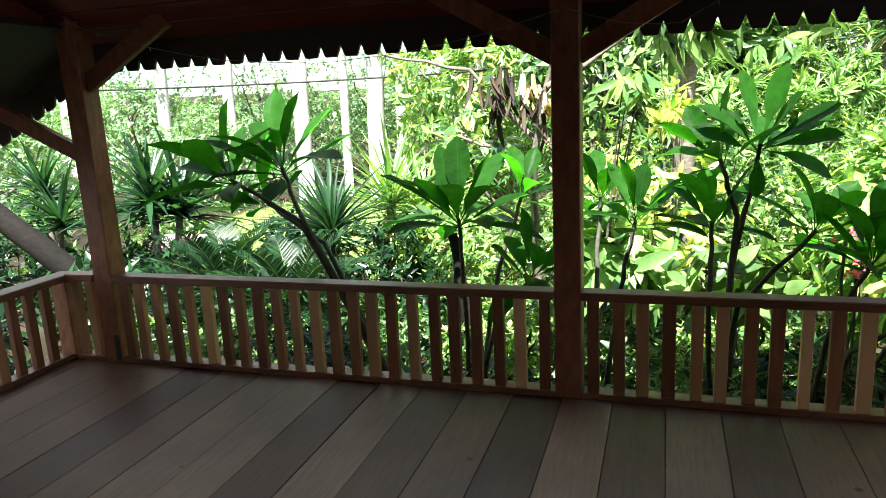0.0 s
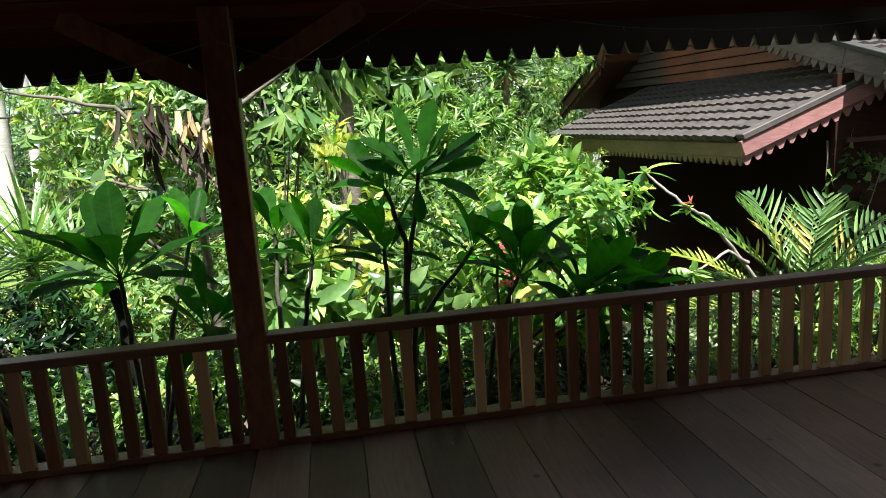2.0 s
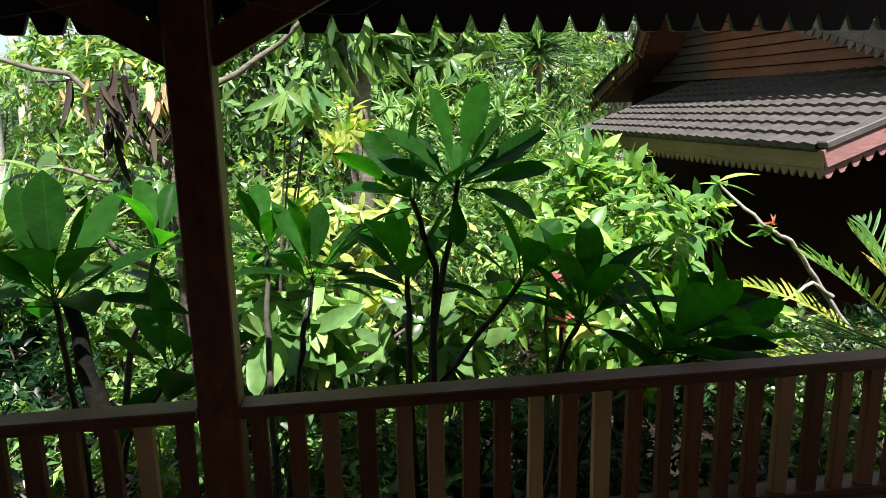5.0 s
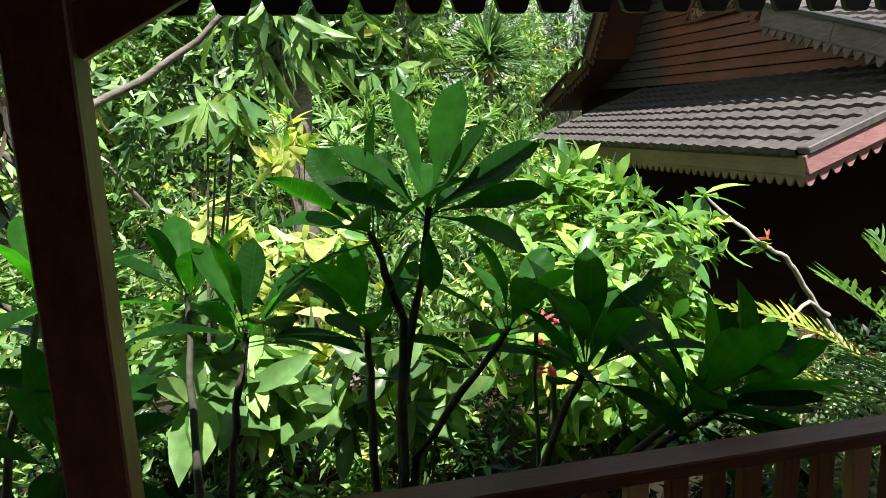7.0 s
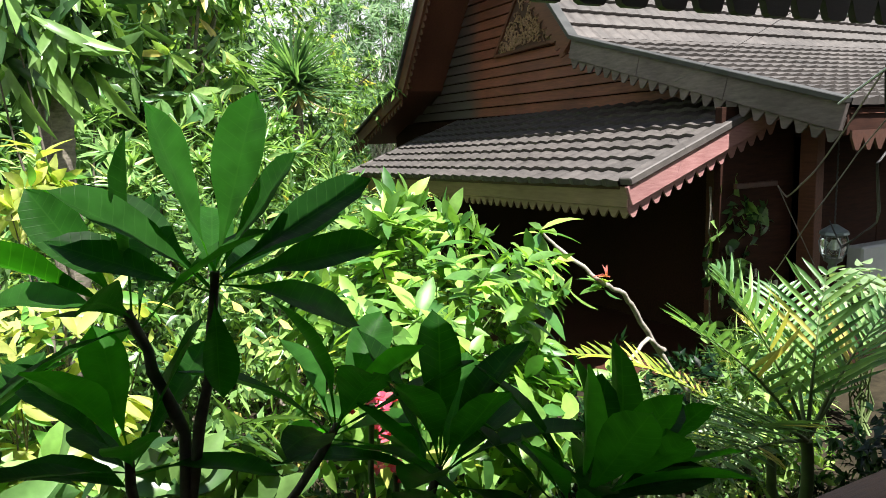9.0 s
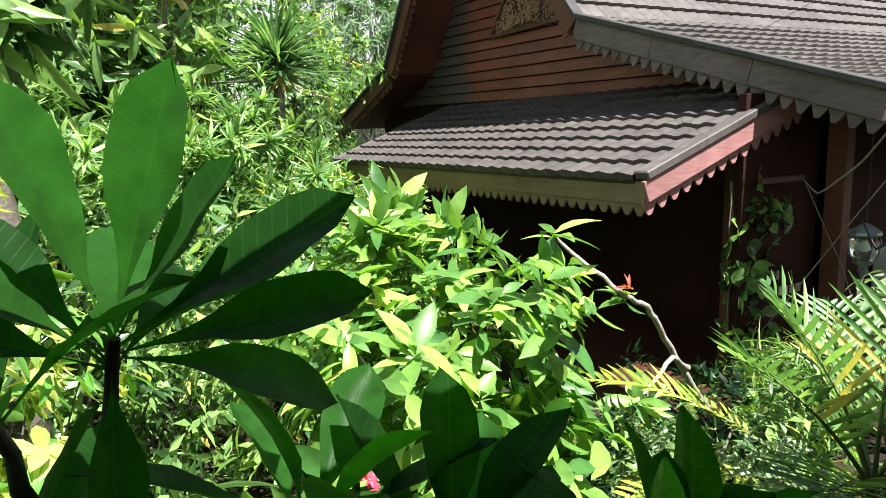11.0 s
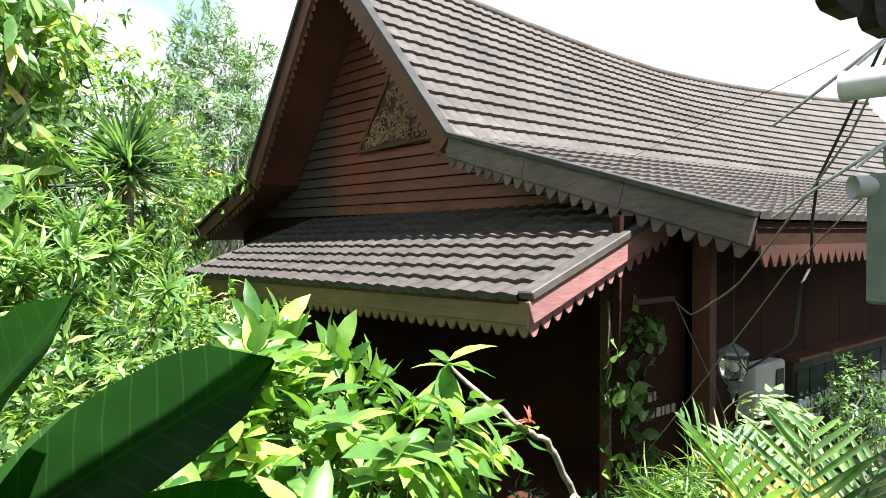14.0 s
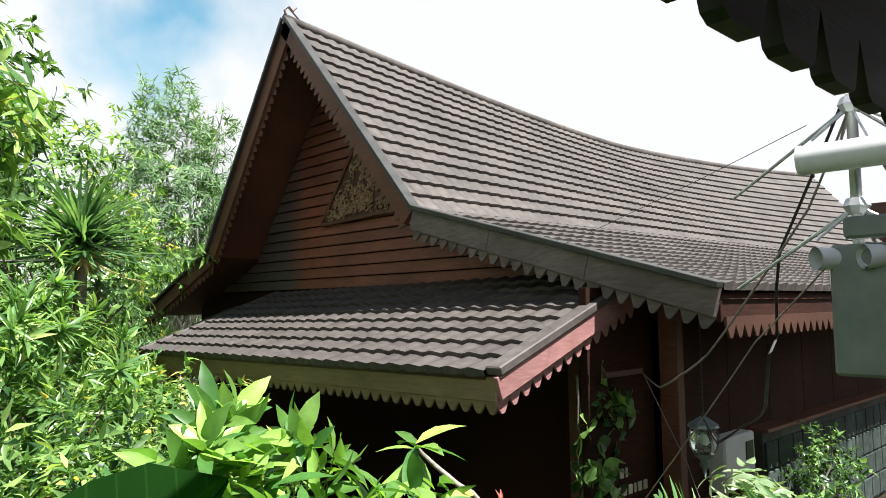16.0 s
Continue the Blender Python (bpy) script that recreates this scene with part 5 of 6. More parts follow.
def bare_branch():
    ob = thing("succulent_branch", (5.0, 2.8, -1.0), "pale bare bending branch with leaf tufts and red bracts", "shrub")
    rng = random.Random(5)
    br = [
        ([(5.0, 2.75, -1.0), (4.75, 2.65, -0.35), (4.33, 2.6, 0.14), (4.04, 2.5, 0.47), (3.95, 2.47, 0.56), (3.74, 2.44, 0.66), (3.56, 2.6, 0.86), (3.44, 2.68, 1.0)], 0.024),
        ([(4.45, 2.6, 0.05), (4.15, 2.45, 0.22), (3.85, 2.35, 0.12), (3.72, 2.3, 0.08)], 0.018),
    ]
    for pts, r in br:
        path = []
        for a, b in zip(pts, pts[1:]):
            path += bend(a, b, 4, 0, 0.008, rng)[(1 if path else 0):]
        m = len(path) - 1
        part("branch", tube(path, [r * (1 - 0.55 * i / m) for i in range(m + 1)], 8), M["paletwig"], ob, "pale grey bark", smooth=True)
    g = np.random.default_rng(5)
    for c, o, n, ln, w in (((3.44, 2.68, 1.0), (-0.1, -0.1, 1), 13, (0.22, 0.36), (0.06, 0.085)), ((3.76, 2.44, 0.65), (0.1, -0.1, 1), 9, (0.14, 0.22), (0.06, 0.09)), ((3.72, 2.3, 0.08), (-0.5, -0.3, 0.6), 9, (0.18, 0.3), (0.06, 0.08))):
        hang(new("leaf_tuft", leaves("leaf_tuft", OVATE, *rosettes(g, np.array([c]), np.array([o], float), n, (40, 120), ln, w, 0.05, 0.35), M["shrub"])), ob)
    for c in ((3.75, 2.41, 0.71),):
        hang(new("bract", leaves("bract", SWORD, *rosettes(g, np.array([c]), np.array([[0, 0, 1.0]]), 12, (15, 80), (0.05, 0.1), (0.012, 0.02), 0.01), M["bract"])), ob, "red spiky bracts")


bare_branch()


def blossoms():
    g = np.random.default_rng(77)
    for c in ((1.78, 1.35, 0.55), (1.66, 1.25, 0.68), (1.72, 1.2, 0.42)):
        ob = thing("blossom_cluster", c, "cluster of pink-red blossoms among the leaves", "flower", "pink blossoms")
        cs = np.array(c) + g.normal(size=(7, 3)) * 0.035
        tagged(hang(new("petals", leaves("petals", OVATE, *rosettes(g, cs, np.tile([0, -0.3, 1.0], (7, 1)), 5, (40, 85), (0.03, 0.045), (0.02, 0.03), 0.01), M["blossom"])), ob), kind="stuff")
        part("stalk", tube(bend((c[0], c[1] + 0.1, -1.0), c, 6, 0, 0.03), [0.012] * 7, 6), M["greenstem"], ob, smooth=True)


blossoms()
fronds("areca_palm", "feathery areca palm with arching fronds beside the deck", "palm", (4.05, 1.2, -1.0), (4.02, 1.17, 0.0), 9, 1.02, 0.38, 0.026, "palm", 61, (4, 44), 0.035, "greenstem", 0.2, gap=0.05, stalk=0.28,
       turn=[172, 158, 20, 348, 200, 110, 50, 188, 4], rise=[52, 70, 84, 62, 30, 70, 52, 16, 40])
fronds("areca_palm", "low areca palm with a frond coloured yellow-green as if sunlit", "palm", (4.2, 1.48, -1.0), (4.16, 1.48, -0.22), 2, 1.15, 0.24, 0.028, "frond", 62, (28, 48), 0.03, "greenstem", 0.42, gap=0.042, stalk=0.35,
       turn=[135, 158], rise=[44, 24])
bush("schefflera", "umbrella plant with pale star-shaped leaf whorls by the wall", "shrub", (6.5, 2.4, -1.0), (6.4, 2.4, 0.12), (0.62, 0.3, 0.34), 34, 8, (0.14, 0.2), (0.05, 0.07), "pale", 63, OVATE, (70, 100), 0.1, 14, "greenstem", 0.012, 0.5)
bush("grassy_plant", "fine grassy plant at the foot of the house", "shrub", (5.85, 2.75, -1.0), (5.85, 2.75, -0.45), (0.6, 0.3, 0.42), 110, 14, (0.2, 0.34), (0.012, 0.02), "bright", 64, ARCH, (10, 80), 0.3, 4)
bush("creeping_bush", "small-leaved dark green bush by the stone wall", "shrub", (9.2, 2.8, -1.0), (9.2, 2.8, -0.2), (0.7, 0.3, 0.5), 150, 10, (0.06, 0.1), (0.035, 0.05), "mid", 65, SIMPLE, (20, 100), 0.2, 8)
bush("variegated_bush", "small-leaved bush with pale yellow leaves in sun", "shrub", (3.6, 2.0, -1.0), (3.7, 1.95, -0.35), (0.7, 0.5, 0.5), 150, 9, (0.06, 0.11), (0.03, 0.05), "pale", 66, SIMPLE, (20, 100), 0.2, 8)


def climber():
    ob = thing("climbing_vine", (6.4, 3.65, -1.0), "climbing vine with heart-shaped leaves winding up the porch post", "vine")
    g = np.random.default_rng(8)
    rng = random.Random(8)
    for k in range(7):
        x = 6.08 + 0.055 * k
        pts = bend((x, 3.6, -1.0), (x + rng.uniform(-0.1, 0.1), 3.62, rng.uniform(0.6, 1.1)), 10, 0, 0.05, rng)
        part("tendril", tube(pts, [0.008] * 11, 5), M["bark"], ob, smooth=True)
    pts = bend((6.1, 3.6, 1.0), (6.8, 3.55, 0.75), 6, -0.06, 0.02, rng)
    part("tendril", tube(pts, [0.006] * 7, 5), M["bark"], ob, smooth=True)
    c = np.concatenate([np.array([(g.uniform(6.0, 6.5), g.uniform(3.45, 3.7), g.uniform(-0.9, 0.6)) for _ in range(120)]), np.array([(6.08 + 0.7 * q, 3.56, 0.8 + g.uniform(-0.1, 0.13)) for q in g.random(34)]), np.array([(g.uniform(6.1, 6.4), 3.58, g.uniform(0.5, 1.25)) for _ in range(20)])])
    o = g.normal(size=c.shape) * 0.5 + [0, -0.7, 0.2]
    hang(new("leaf_mass", leaves("leaf_mass", OVATE, *rosettes(g, c, o, 3, (40, 110), (0.1, 0.19), (0.08, 0.14), 0.03, 0.35), M["mid"])), ob)


climber()

# ---- the garden ahead of the deck ----
LOW = [(-3.2, 2.2), (-2.4, 1.6), (-1.6, 2.0), (-0.8, 2.2), (-0.2, 1.0), (0.3, 2.0), (0.9, 1.7), (1.5, 1.6), (1.1, 2.6), (0.2, 2.9), (-0.7, 3.1), (-1.7, 3.0), (1.9, 1.1), (2.6, 0.9), (3.2, 1.1), (1.7, 3.1), (3.4, 2.9), (-2.8, 3.2), (-3.9, 1.4), (-4.6, 2.4), (-0.9, 0.75), (-1.9, 0.8), (0.6, 0.75), (4.9, 2.2), (5.3, 1.3), (4.4, 2.95), (5.0, 3.0), (5.35, 2.7)]
for i, (x, y) in enumerate(LOW):
    k = 0.85 + 0.3 * ((i * 7) % 5) / 5
    # bushes close to the deck mostly take the dark leaf, roof shade painted in
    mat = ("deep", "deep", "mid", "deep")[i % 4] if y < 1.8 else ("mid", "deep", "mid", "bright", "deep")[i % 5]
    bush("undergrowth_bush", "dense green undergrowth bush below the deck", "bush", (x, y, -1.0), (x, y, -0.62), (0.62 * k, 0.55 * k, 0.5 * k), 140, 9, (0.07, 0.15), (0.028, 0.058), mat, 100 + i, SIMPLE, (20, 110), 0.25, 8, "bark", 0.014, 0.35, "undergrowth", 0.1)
# mostly the darkened leaf, in place of shade cast by overhead trees
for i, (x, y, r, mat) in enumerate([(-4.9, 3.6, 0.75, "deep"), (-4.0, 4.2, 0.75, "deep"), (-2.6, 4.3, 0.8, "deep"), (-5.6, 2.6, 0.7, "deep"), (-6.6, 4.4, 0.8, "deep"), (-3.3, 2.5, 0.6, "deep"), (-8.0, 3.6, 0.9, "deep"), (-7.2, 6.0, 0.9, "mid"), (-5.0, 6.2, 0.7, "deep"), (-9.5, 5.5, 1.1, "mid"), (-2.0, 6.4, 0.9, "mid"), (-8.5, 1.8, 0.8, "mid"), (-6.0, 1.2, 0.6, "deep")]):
    bush("shade_bush", "leafy bush, most of these coloured dark for tree shade", "bush", (x, y, -1.0), (x, y, -0.45), (r, r * 0.9, r * 0.8), 130, 10, (0.12, 0.24), (0.04, 0.08), mat, 400 + i, SIMPLE, (20, 110), 0.25, 8, "bark", 0.018, 0.35, "shade bushes", 0.1)
MIDS = [(-0.3, 3.6, 0.0, 0.9, "mid"), (0.9, 4.0, 0.1, 1.0, "mid"), (2.2, 4.3, 0.1, 1.0, "bright"), (3.4, 4.6, -0.2, 0.9, "mid"), (-1.6, 4.4, -0.3, 0.8, "bright"), (-2.9, 5.6, -0.5, 0.7, "bright"), (1.4, 5.4, 0.3, 1.1, "mid"), (0.0, 5.2, 0.2, 1.0, "bright"), (2.8, 5.9, 0.2, 1.1, "mid"), (3.9, 6.6, 0.1, 1.0, "bright"), (4.1, 8.2, 0.3, 0.9, "bright")]
for i, (x, y, z, r, mat) in enumerate(MIDS):
    bush("garden_shrub", "leafy green garden shrub in dappled sun", "shrub", (x, y, -1.0), (x, y, z), (r * 0.95, r * 0.85, r), 260, 10, (0.08, 0.17), (0.03, 0.06), mat, 140 + i, SIMPLE, (20, 110), 0.3, 9, "bark", 0.025, 0.4, "garden shrubs", 0.12)
bush("croton", "croton bush with bright yellow drooping leaves", "shrub", (0.62, 3.1, -1.0), (0.62, 3.1, 0.55), (0.5, 0.4, 0.55), 34, 8, (0.14, 0.22), (0.045, 0.07), "yellow", 160, OVATE, (40, 120), 0.4, 10, "bark", 0.016, 0.4)
bush("croton", "tall croton shoot with yellow leaves", "shrub", (0.62, 3.3, -1.0), (0.62, 3.25, 1.42), (0.22, 0.18, 0.22), 10, 9, (0.14, 0.22), (0.05, 0.07), "yellow", 161, OVATE, (30, 110), 0.2, 5, "bark", 0.014, 0.3)
bush("croton", "croton with limp yellowish leaves", "shrub", (0.15, 2.8, -1.0), (0.2, 2.7, 0.95), (0.3, 0.25, 0.28), 14, 8, (0.16, 0.25), (0.05, 0.07), "yellow", 162, OVATE, (60, 140), 0.7, 5, "bark", 0.014, 0.3)
# added in place of sunlit frangipani leaves, their light put into a paler leaf
bush("broad_leaved_shrub", "broad pale green leaves standing in for sunlit frangipani leaves", "shrub", (0.2, 2.15, -1.0), (0.2, 2.1, 0.28), (0.42, 0.3, 0.34), 24, 8, (0.24, 0.38), (0.1, 0.14), "drac", 164, OVATE, (35, 100), 0.2, 8, "greenstem", 0.014, 0.4)
bush("broad_leaved_shrub", "low shrub with broad pale green leaves in sun", "shrub", (1.05, 1.75, -1.0), (1.05, 1.75, 0.2), (0.45, 0.22, 0.3), 16, 8, (0.2, 0.32), (0.09, 0.12), "mid", 165, OVATE, (35, 100), 0.2, 8, "greenstem", 0.014, 0.4)
bush("croton", "low croton with broad yellow-green leaves in sun", "shrub", (0.35, 2.9, -1.0), (0.4, 2.85, 0.15), (0.55, 0.35, 0.35), 30, 8, (0.18, 0.28), (0.07, 0.1), "yellow", 167, OVATE, (40, 110), 0.3, 8, "bark", 0.014, 0.4)
bush("mango_sapling", "leafy branch end with long pale green leaves", "tree", (-0.1, 2.4, -1.0), (0.28, 1.9, 1.72), (0.2, 0.15, 0.12), 5, 11, (0.2, 0.32), (0.045, 0.065), "bright", 163, OVATE, (55, 130), 0.75, 4, "bark", 0.02, 0.2)


def limb_tree():
    ob = thing("bare_limbed_tree", (-0.35, 2.3, -1.0), "tree with pale bare limbs and hanging dry leaves", "tree")
    rng = random.Random(21)
    limbs = [[(-0.35, 2.3, -1), (-0.5, 2.2, 0.4), (-0.42, 1.9, 1.2), (-0.25, 1.8, 1.9), (0.0, 1.7, 2.6)], [(-0.45, 2.1, 0.9), (-0.75, 1.9, 1.25), (-1.1, 1.8, 1.35)], [(-0.3, 1.8, 1.7), (0.25, 1.75, 2.0), (0.7, 1.7, 2.35)],
             [(-0.5, 2.2, 0.5), (-0.85, 2.0, 0.85), (-0.95, 1.9, 1.2)], [(-0.42, 1.9, 1.3), (-0.9, 1.8, 1.85), (-1.6, 1.8, 2.0)]]
    for k, pts in enumerate(limbs):
        path = []
        for a, b in zip(pts, pts[1:]):
            path += bend(a, b, 4, 0, 0.02, rng)[(1 if path else 0):]
        m = len(path) - 1
        r = 0.045 if k == 0 else 0.022
        part("limb", tube(path, [r * (1 - 0.6 * i / m) for i in range(m + 1)], 8), M["bark"], ob, smooth=True)
    g = np.random.default_rng(21)
    for cx, cz in ((-0.72, 1.6), (-0.62, 1.64), (-0.52, 1.55), (-0.42, 1.46), (-0.66, 1.42), (-0.3, 1.4)):
        c = np.array([[cx, 1.65, cz + 0.12]]) + g.normal(size=(6, 3)) * 0.06
        hang(new("dry_leaf_tuft", leaves("dry_leaf_tuft", SWORD, *rosettes(g, c, np.tile([0, 0, -1.0], (6, 1)), 2, (5, 35), (0.14, 0.27), (0.025, 0.045), 0.04, 0.7), M["dead"])), ob, "dark brown dry hanging leaves")
    for cx, cz in ((-0.85, 1.75), (-0.4, 1.72), (-0.3, 1.66)):
        c = np.array([[cx, 1.75, cz]]) + g.normal(size=(4, 3)) * 0.05
        hang(new("dry_leaf_tuft", leaves("dry_leaf_tuft", SWORD, *rosettes(g, c, np.tile([0, 0, -1.0], (4, 1)), 3, (5, 40), (0.12, 0.22), (0.03, 0.05), 0.04, 0.5), M["deadlight"])), ob, "pale dry hanging leaves")
    c = np.array([(-1.1, 1.8, 1.3), (-0.95, 1.9, 1.2), (-0.8, 1.8, 1.75), (-1.5, 1.8, 1.7), (-0.7, 2.0, 1.3), (-1.2, 2.0, 1.05), (-1.3, 1.9, 0.7), (-0.6, 2.1, 0.6), (0.1, 2.0, 0.7)])
    hang(new("foliage", leaves("foliage", OVATE, *rosettes(g, c, np.tile([0, -0.2, 1.0], (len(c), 1)), 10, (40, 110), (0.16, 0.26), (0.07, 0.1), 0.06, 0.2), M["mid"])), ob)


limb_tree()
ringed = bush("palm_tree", "tree with a ringed grey trunk and long hanging leaves", "tree", (0.72, 4.1, -1.0), (0.72, 4.1, 2.45), (0.5, 0.45, 0.4), 30, 9, (0.32, 0.52), (0.06, 0.1), "mid", 170, OVATE, (60, 150), 0.7, 3, "bark", 0.02, 0.2, whorl=0.1)
part("trunk", tube([(0.74 + 0.012 * math.sin(i * 0.4), 4.1, -1.0 + 0.055 * i) for i in range(60)], [0.115 - 0.0004 * i + (0.007 if i % 2 else 0) for i in range(60)], 14), M["bark"], ringed, "ringed grey bark", smooth=True)
spiky("dracaena", "dark sword-leaved dracaena clump beside the deck", "dracaena", (-5.7, 3.9, -1.0), [(-5.9, 4.0, 0.5), (-5.6, 4.2, 0.3)], 105, (0.75, 1.15), (0.06, 0.09), "spiky", 171, 0.05, "bark", (5, 100))
spiky("dracaena", "dark sword-leaved dracaena near the corner", "dracaena", (-7.4, 3.8, -1.0), [(-7.5, 3.9, 0.6), (-6.9, 3.5, 0.3)], 80, (0.6, 0.95), (0.05, 0.075), "spiky", 172, 0.05, "bark", (5, 110))
spiky("pandanus", "pandanus with long leaves and a skirt of dry straw", "pandanus", (-3.6, 4.6, -1.0), [(-3.55, 4.5, 0.0)], 110, (0.8, 1.3), (0.045, 0.065), "spiky", 173, 0.09, "bark", (3, 85), skirt=40)
spiky("pandanus", "pale green pandanus with upright leaves", "pandanus", (-3.2, 5.6, -1.0), [(-3.1, 5.5, 0.2), (-2.7, 5.8, 0.0)], 90, (0.9, 1.4), (0.045, 0.065), "drac", 174, 0.07, "bark", (3, 80), skirt=20)
# the cycads' shade lies in their darkened leaf colour
fronds("cycad", "dark low fern-like cycad, shade put into its leaf colour", "cycad", (-4.3, 3.2, -1.0), (-4.3, 3.2, -0.55), 22, 1.2, 0.24, 0.022, "deep", 175, (10, 85), 0.09, "bark", 0.4, gap=0.028, stalk=0.08)
fronds("cycad", "dark low fern-like cycad behind the railing, shade in its leaf colour", "cycad", (-3.1, 2.6, -1.0), (-3.1, 2.6, -0.5), 22, 1.1, 0.24, 0.022, "deep", 176, (10, 85), 0.09, "bark", 0.4, gap=0.028, stalk=0.08)


def fallen_trunk():
    ob = thing("leaning_trunk", (-5.3, 2.4, -1), "thick leaning tree trunk by the deck corner, bark darkened for shade", "tree trunk")
    pts = bend((-4.6, 2.6, -0.85), (-7.4, 2.5, 1.05), 10, 0.1, 0.02)
    part("trunk", tube(pts, [0.16 - 0.004 * i for i in range(11)], 12), M["darkbark"], ob, smooth=True)
    st = thing("dark_stump", (-1.15, 2.3, -1), "short dark leaning stump among the leaves", "tree trunk")
    part("trunk", tube(bend((-1.0, 2.2, -1), (-1.25, 2.3, 0.45), 6, 0, 0.02), [0.09, 0.085, 0.08, 0.07, 0.06, 0.05, 0.045], 10), M["darkbark"], st, smooth=True)
    pk = thing("garden_ornament", (-6.3, 5.2, -1), "pink plastered low garden pedestal behind the plants", "pedestal")
    part("slab", block((-6.9, 5.0, -1.05), (-5.9, 5.5, -0.25), 0.05), M["pinkcloth"], pk)


fallen_trunk()


def lawn():
    v, f = [], []
    for i in range(15):
        for j in range(15):
            x, y = -10 + i * 0.75, 6.2 + j * 0.55
            edge = min(i, j, 14 - i, 14 - j) == 0
            v.append((x + 0.2 * noise.noise((i, j, 3)), y + 0.2 * noise.noise((i, j, 7)), ground_height(x, y) + (0.02 if not edge else -0.06)))
    for i in range(14):
        for j in range(14):
            a = i * 15 + j
            f.append((a, a + 15, a + 16, a + 1))
    tagged(new("lawn", mesh_of("lawn", v, f, M["lawn"], True)), "sunlit patch of lawn among the trees", "lawn", kind="structure")
    g = np.random.default_rng(2)
    n = 9000
    p = np.stack([g.uniform(-9.8, 0.3, n), g.uniform(6.4, 13.6, n), np.full(n, -1.0)], 1)
    p[:, 2] = [ground_height(a, b) + 0.02 for a, b in p[:, :2]]
    way = g.normal(size=(n, 3)) * 0.5 + [0, 0, 1]
    tagged(new("grass", leaves("grass", SIMPLE, p, way, g.normal(size=(n, 3)), g.uniform(0.06, 0.16, n), g.uniform(0.008, 0.016, n), M["bright"])), "short sunlit grass blades", "grass", kind="stuff")


lawn()

# ---- tall pale palms and the far greenery ----
for i, (x, y, r) in enumerate([(-13.4, 14, 0.17), (-11.2, 14, 0.15), (-8.96, 14, 0.2), (-6.8, 14, 0.21), (-6.1, 14, 0.12), (-16.9, 14, 0.19), (-4.4, 15.5, 0.2), (-7.9, 14.5, 0.11)]):
    fronds("royal_palm", "tall palm with a pale white-grey trunk", "palm", (x, y, -1.0), (x + 0.15, y, 6.5 + (i % 3)), 9, 3.0, 0.6, 0.06, "mid", 180 + i, (20, 120), r, "palebark", 0.5, group="tall pale palms", gap=0.1)
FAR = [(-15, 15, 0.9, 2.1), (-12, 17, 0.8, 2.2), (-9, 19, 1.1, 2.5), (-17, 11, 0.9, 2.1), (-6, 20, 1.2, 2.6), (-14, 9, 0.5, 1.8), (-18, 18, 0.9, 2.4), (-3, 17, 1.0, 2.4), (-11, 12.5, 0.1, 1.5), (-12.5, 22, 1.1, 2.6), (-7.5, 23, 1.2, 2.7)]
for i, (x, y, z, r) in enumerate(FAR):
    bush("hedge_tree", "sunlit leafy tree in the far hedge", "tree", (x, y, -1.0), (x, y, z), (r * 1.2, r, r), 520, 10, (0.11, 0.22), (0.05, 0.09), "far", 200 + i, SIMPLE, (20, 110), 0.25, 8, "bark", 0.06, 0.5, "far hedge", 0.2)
TALL = [(-2.4, 8.5, 1.6, 1.7, "bright"), (-0.4, 7.6, 1.7, 1.7, "mid"), (0.9, 8.2, 2.4, 1.4, "mid"), (-0.8, 10.5, 3.0, 2.4, "mid"), (1.6, 11.0, 3.6, 2.6, "mid"), (2.2, 12.4, 3.2, 1.8, "mid"), (-3.2, 11.5, 1.8, 1.8, "bright"), (4.2, 12.5, 2.2, 2.0, "mid"), (0.6, 14.5, 4.5, 3.2, "mid"), (5.4, 15.5, 2.6, 2.6, "bright"), (-3.2, 15, 3.0, 2.4, "far")]
for i, (x, y, z, r, mat) in enumerate(TALL):
    bush("garden_tree", "tall leafy garden tree with hanging sprays of leaves", "tree", (x, y, -1.0), (x, y, z), (r, r * 0.9, r * 1.15), 430, 11, (0.17, 0.3), (0.055, 0.095), mat, 230 + i, SIMPLE, (30, 125), 0.45, 12, "bark", 0.06, 0.55, "garden trees", 0.15)
for i, (x, y, z, r) in enumerate([(1.9, 6.6, 0.9, 0.9), (2.7, 7.4, 1.2, 0.9), (3.3, 8.0, 0.9, 0.9), (1.0, 6.4, 1.3, 0.8), (3.0, 6.9, 0.3, 0.8)]):
    bush("dracaena_shrub", "shrub with star-like whorls of narrow bright green leaves", "shrub", (x, y, -1.0), (x, y, z), (r, r * 0.9, r), 90, 20, (0.2, 0.31), (0.03, 0.045), "drac", 250 + i, SWORD, (10, 95), 0.05, 10, "bark", 0.03, 0.6, "whorled shrubs", 0.06)
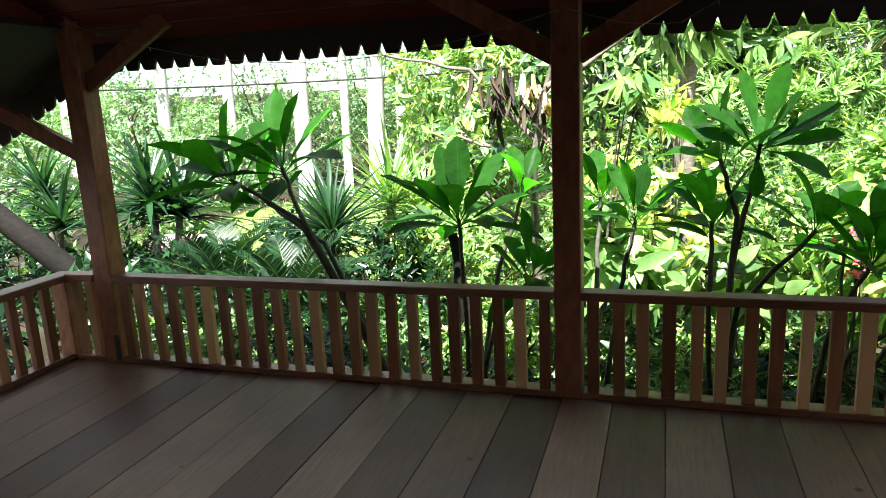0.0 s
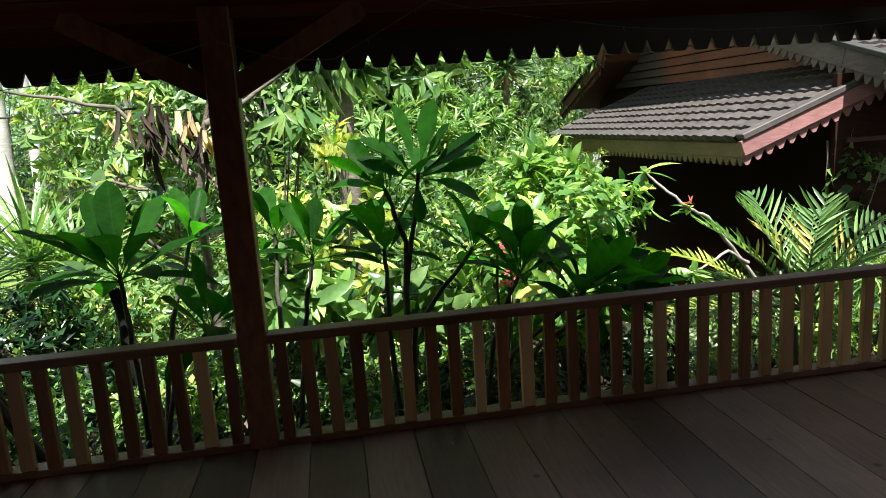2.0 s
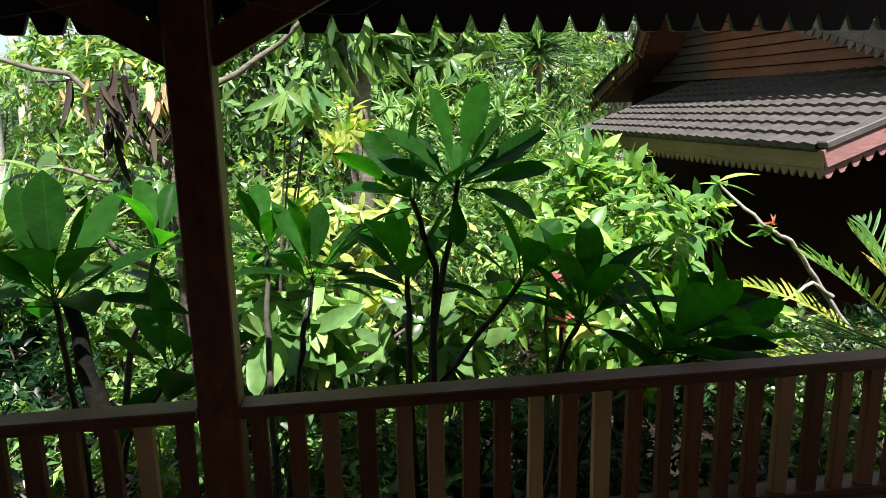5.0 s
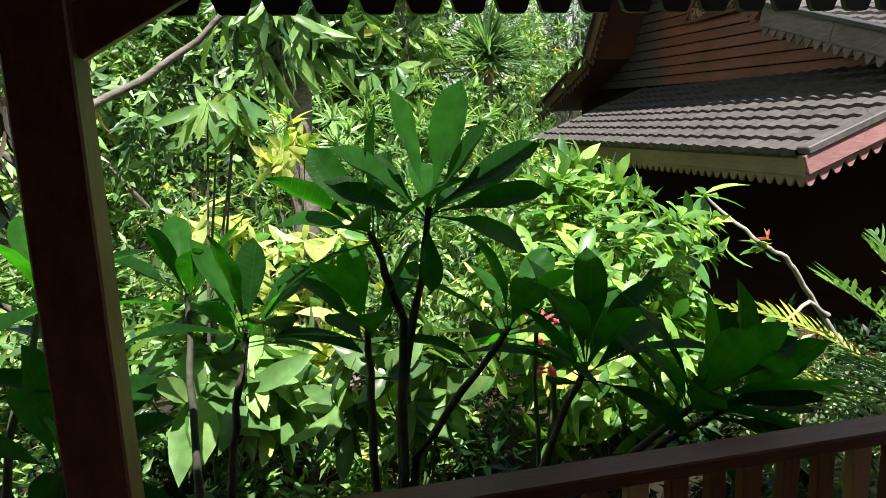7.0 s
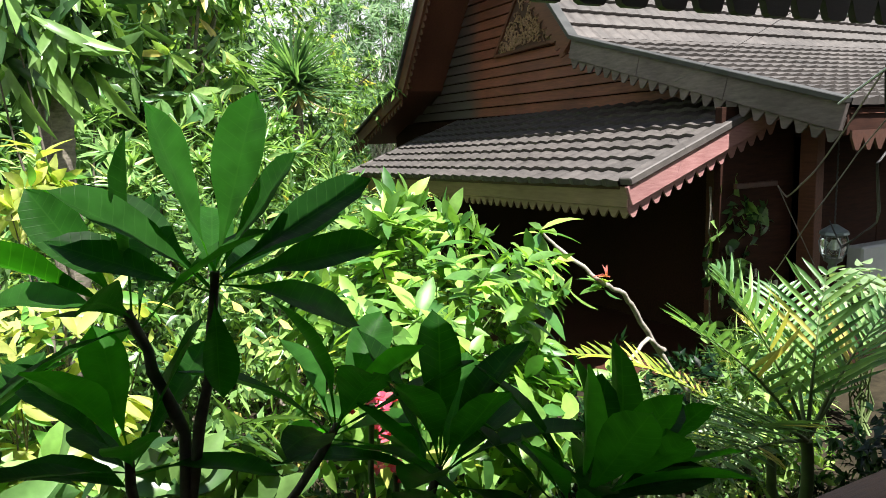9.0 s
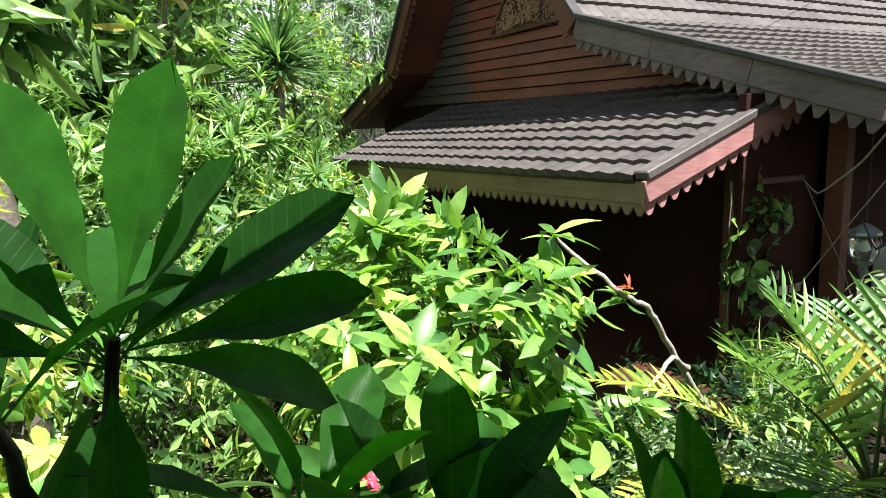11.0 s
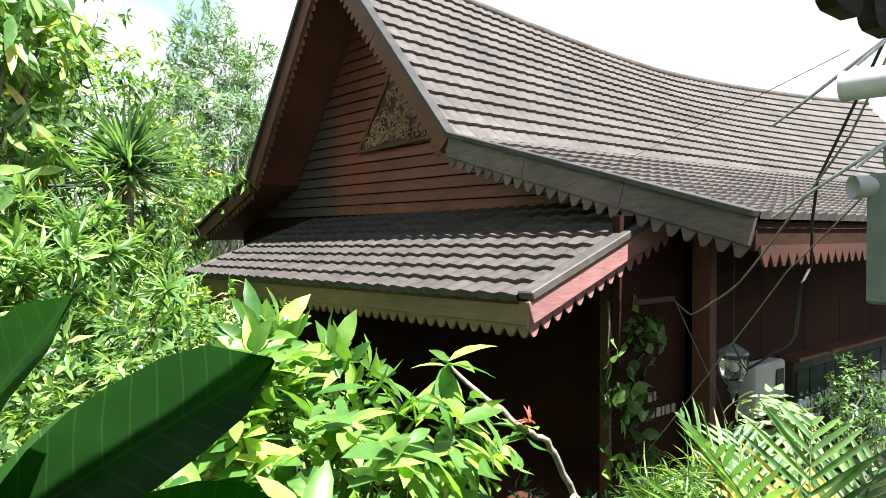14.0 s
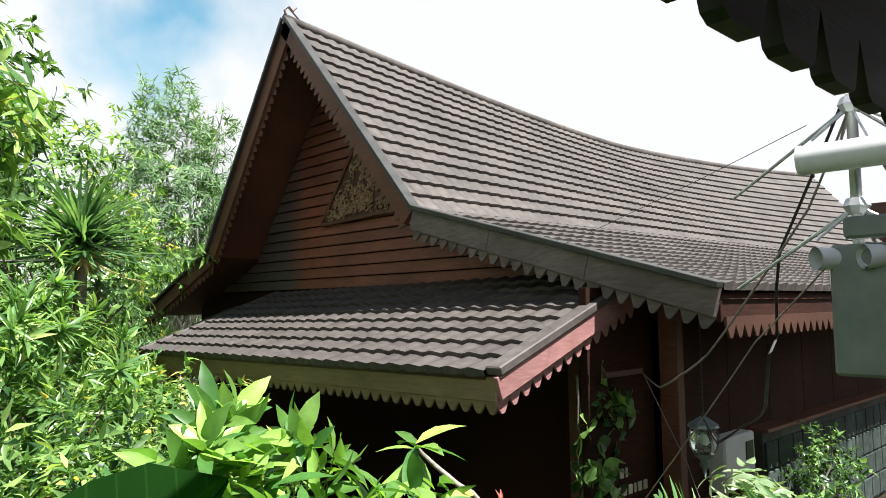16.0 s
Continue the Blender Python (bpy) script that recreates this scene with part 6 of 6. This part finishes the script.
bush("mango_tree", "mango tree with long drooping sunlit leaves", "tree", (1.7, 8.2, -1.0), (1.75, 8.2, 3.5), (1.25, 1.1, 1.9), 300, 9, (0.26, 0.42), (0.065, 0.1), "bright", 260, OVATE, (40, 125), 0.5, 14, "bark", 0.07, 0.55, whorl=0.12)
spiky("yucca_tree", "tall yucca with a round burst of stiff green leaves", "yucca", (3.62, 8.5, -1.0), [(3.6, 8.4, 2.47)], 310, (0.62, 0.92), (0.036, 0.052), "yucca", 261, 0.07, "bark", (3, 140), 0.05, SWORD, skirt=40)
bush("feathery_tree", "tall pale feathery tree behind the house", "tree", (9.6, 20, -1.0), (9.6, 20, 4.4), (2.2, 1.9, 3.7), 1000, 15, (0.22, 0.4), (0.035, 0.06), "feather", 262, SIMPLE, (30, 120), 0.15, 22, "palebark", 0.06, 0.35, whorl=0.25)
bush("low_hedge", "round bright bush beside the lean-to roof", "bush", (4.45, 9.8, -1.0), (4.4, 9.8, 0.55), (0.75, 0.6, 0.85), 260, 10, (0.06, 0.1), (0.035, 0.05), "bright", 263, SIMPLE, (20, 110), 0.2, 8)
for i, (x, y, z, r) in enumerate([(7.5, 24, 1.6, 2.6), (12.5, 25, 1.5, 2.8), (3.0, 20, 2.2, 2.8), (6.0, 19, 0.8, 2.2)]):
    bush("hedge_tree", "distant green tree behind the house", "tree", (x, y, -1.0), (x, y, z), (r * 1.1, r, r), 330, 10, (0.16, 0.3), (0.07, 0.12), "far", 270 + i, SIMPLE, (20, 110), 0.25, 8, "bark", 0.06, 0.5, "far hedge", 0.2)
# no haze in the air here, only the paler leaf colour
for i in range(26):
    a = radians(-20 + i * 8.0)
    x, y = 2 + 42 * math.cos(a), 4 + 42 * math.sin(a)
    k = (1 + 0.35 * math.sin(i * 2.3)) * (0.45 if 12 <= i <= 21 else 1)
    bush("far_tree", "distant tree at the garden's end, haze in its leaf colour", "tree", (x, y, -0.5), (x, y, 1.6 * k), (4.4, 4.0, 3.2 * k), 240, 10, (0.4, 0.7), (0.2, 0.34), "far", 300 + i, SIMPLE, (20, 110), 0.2, 5, "bark", 0.12, 0.6, "distant trees", 0.3)
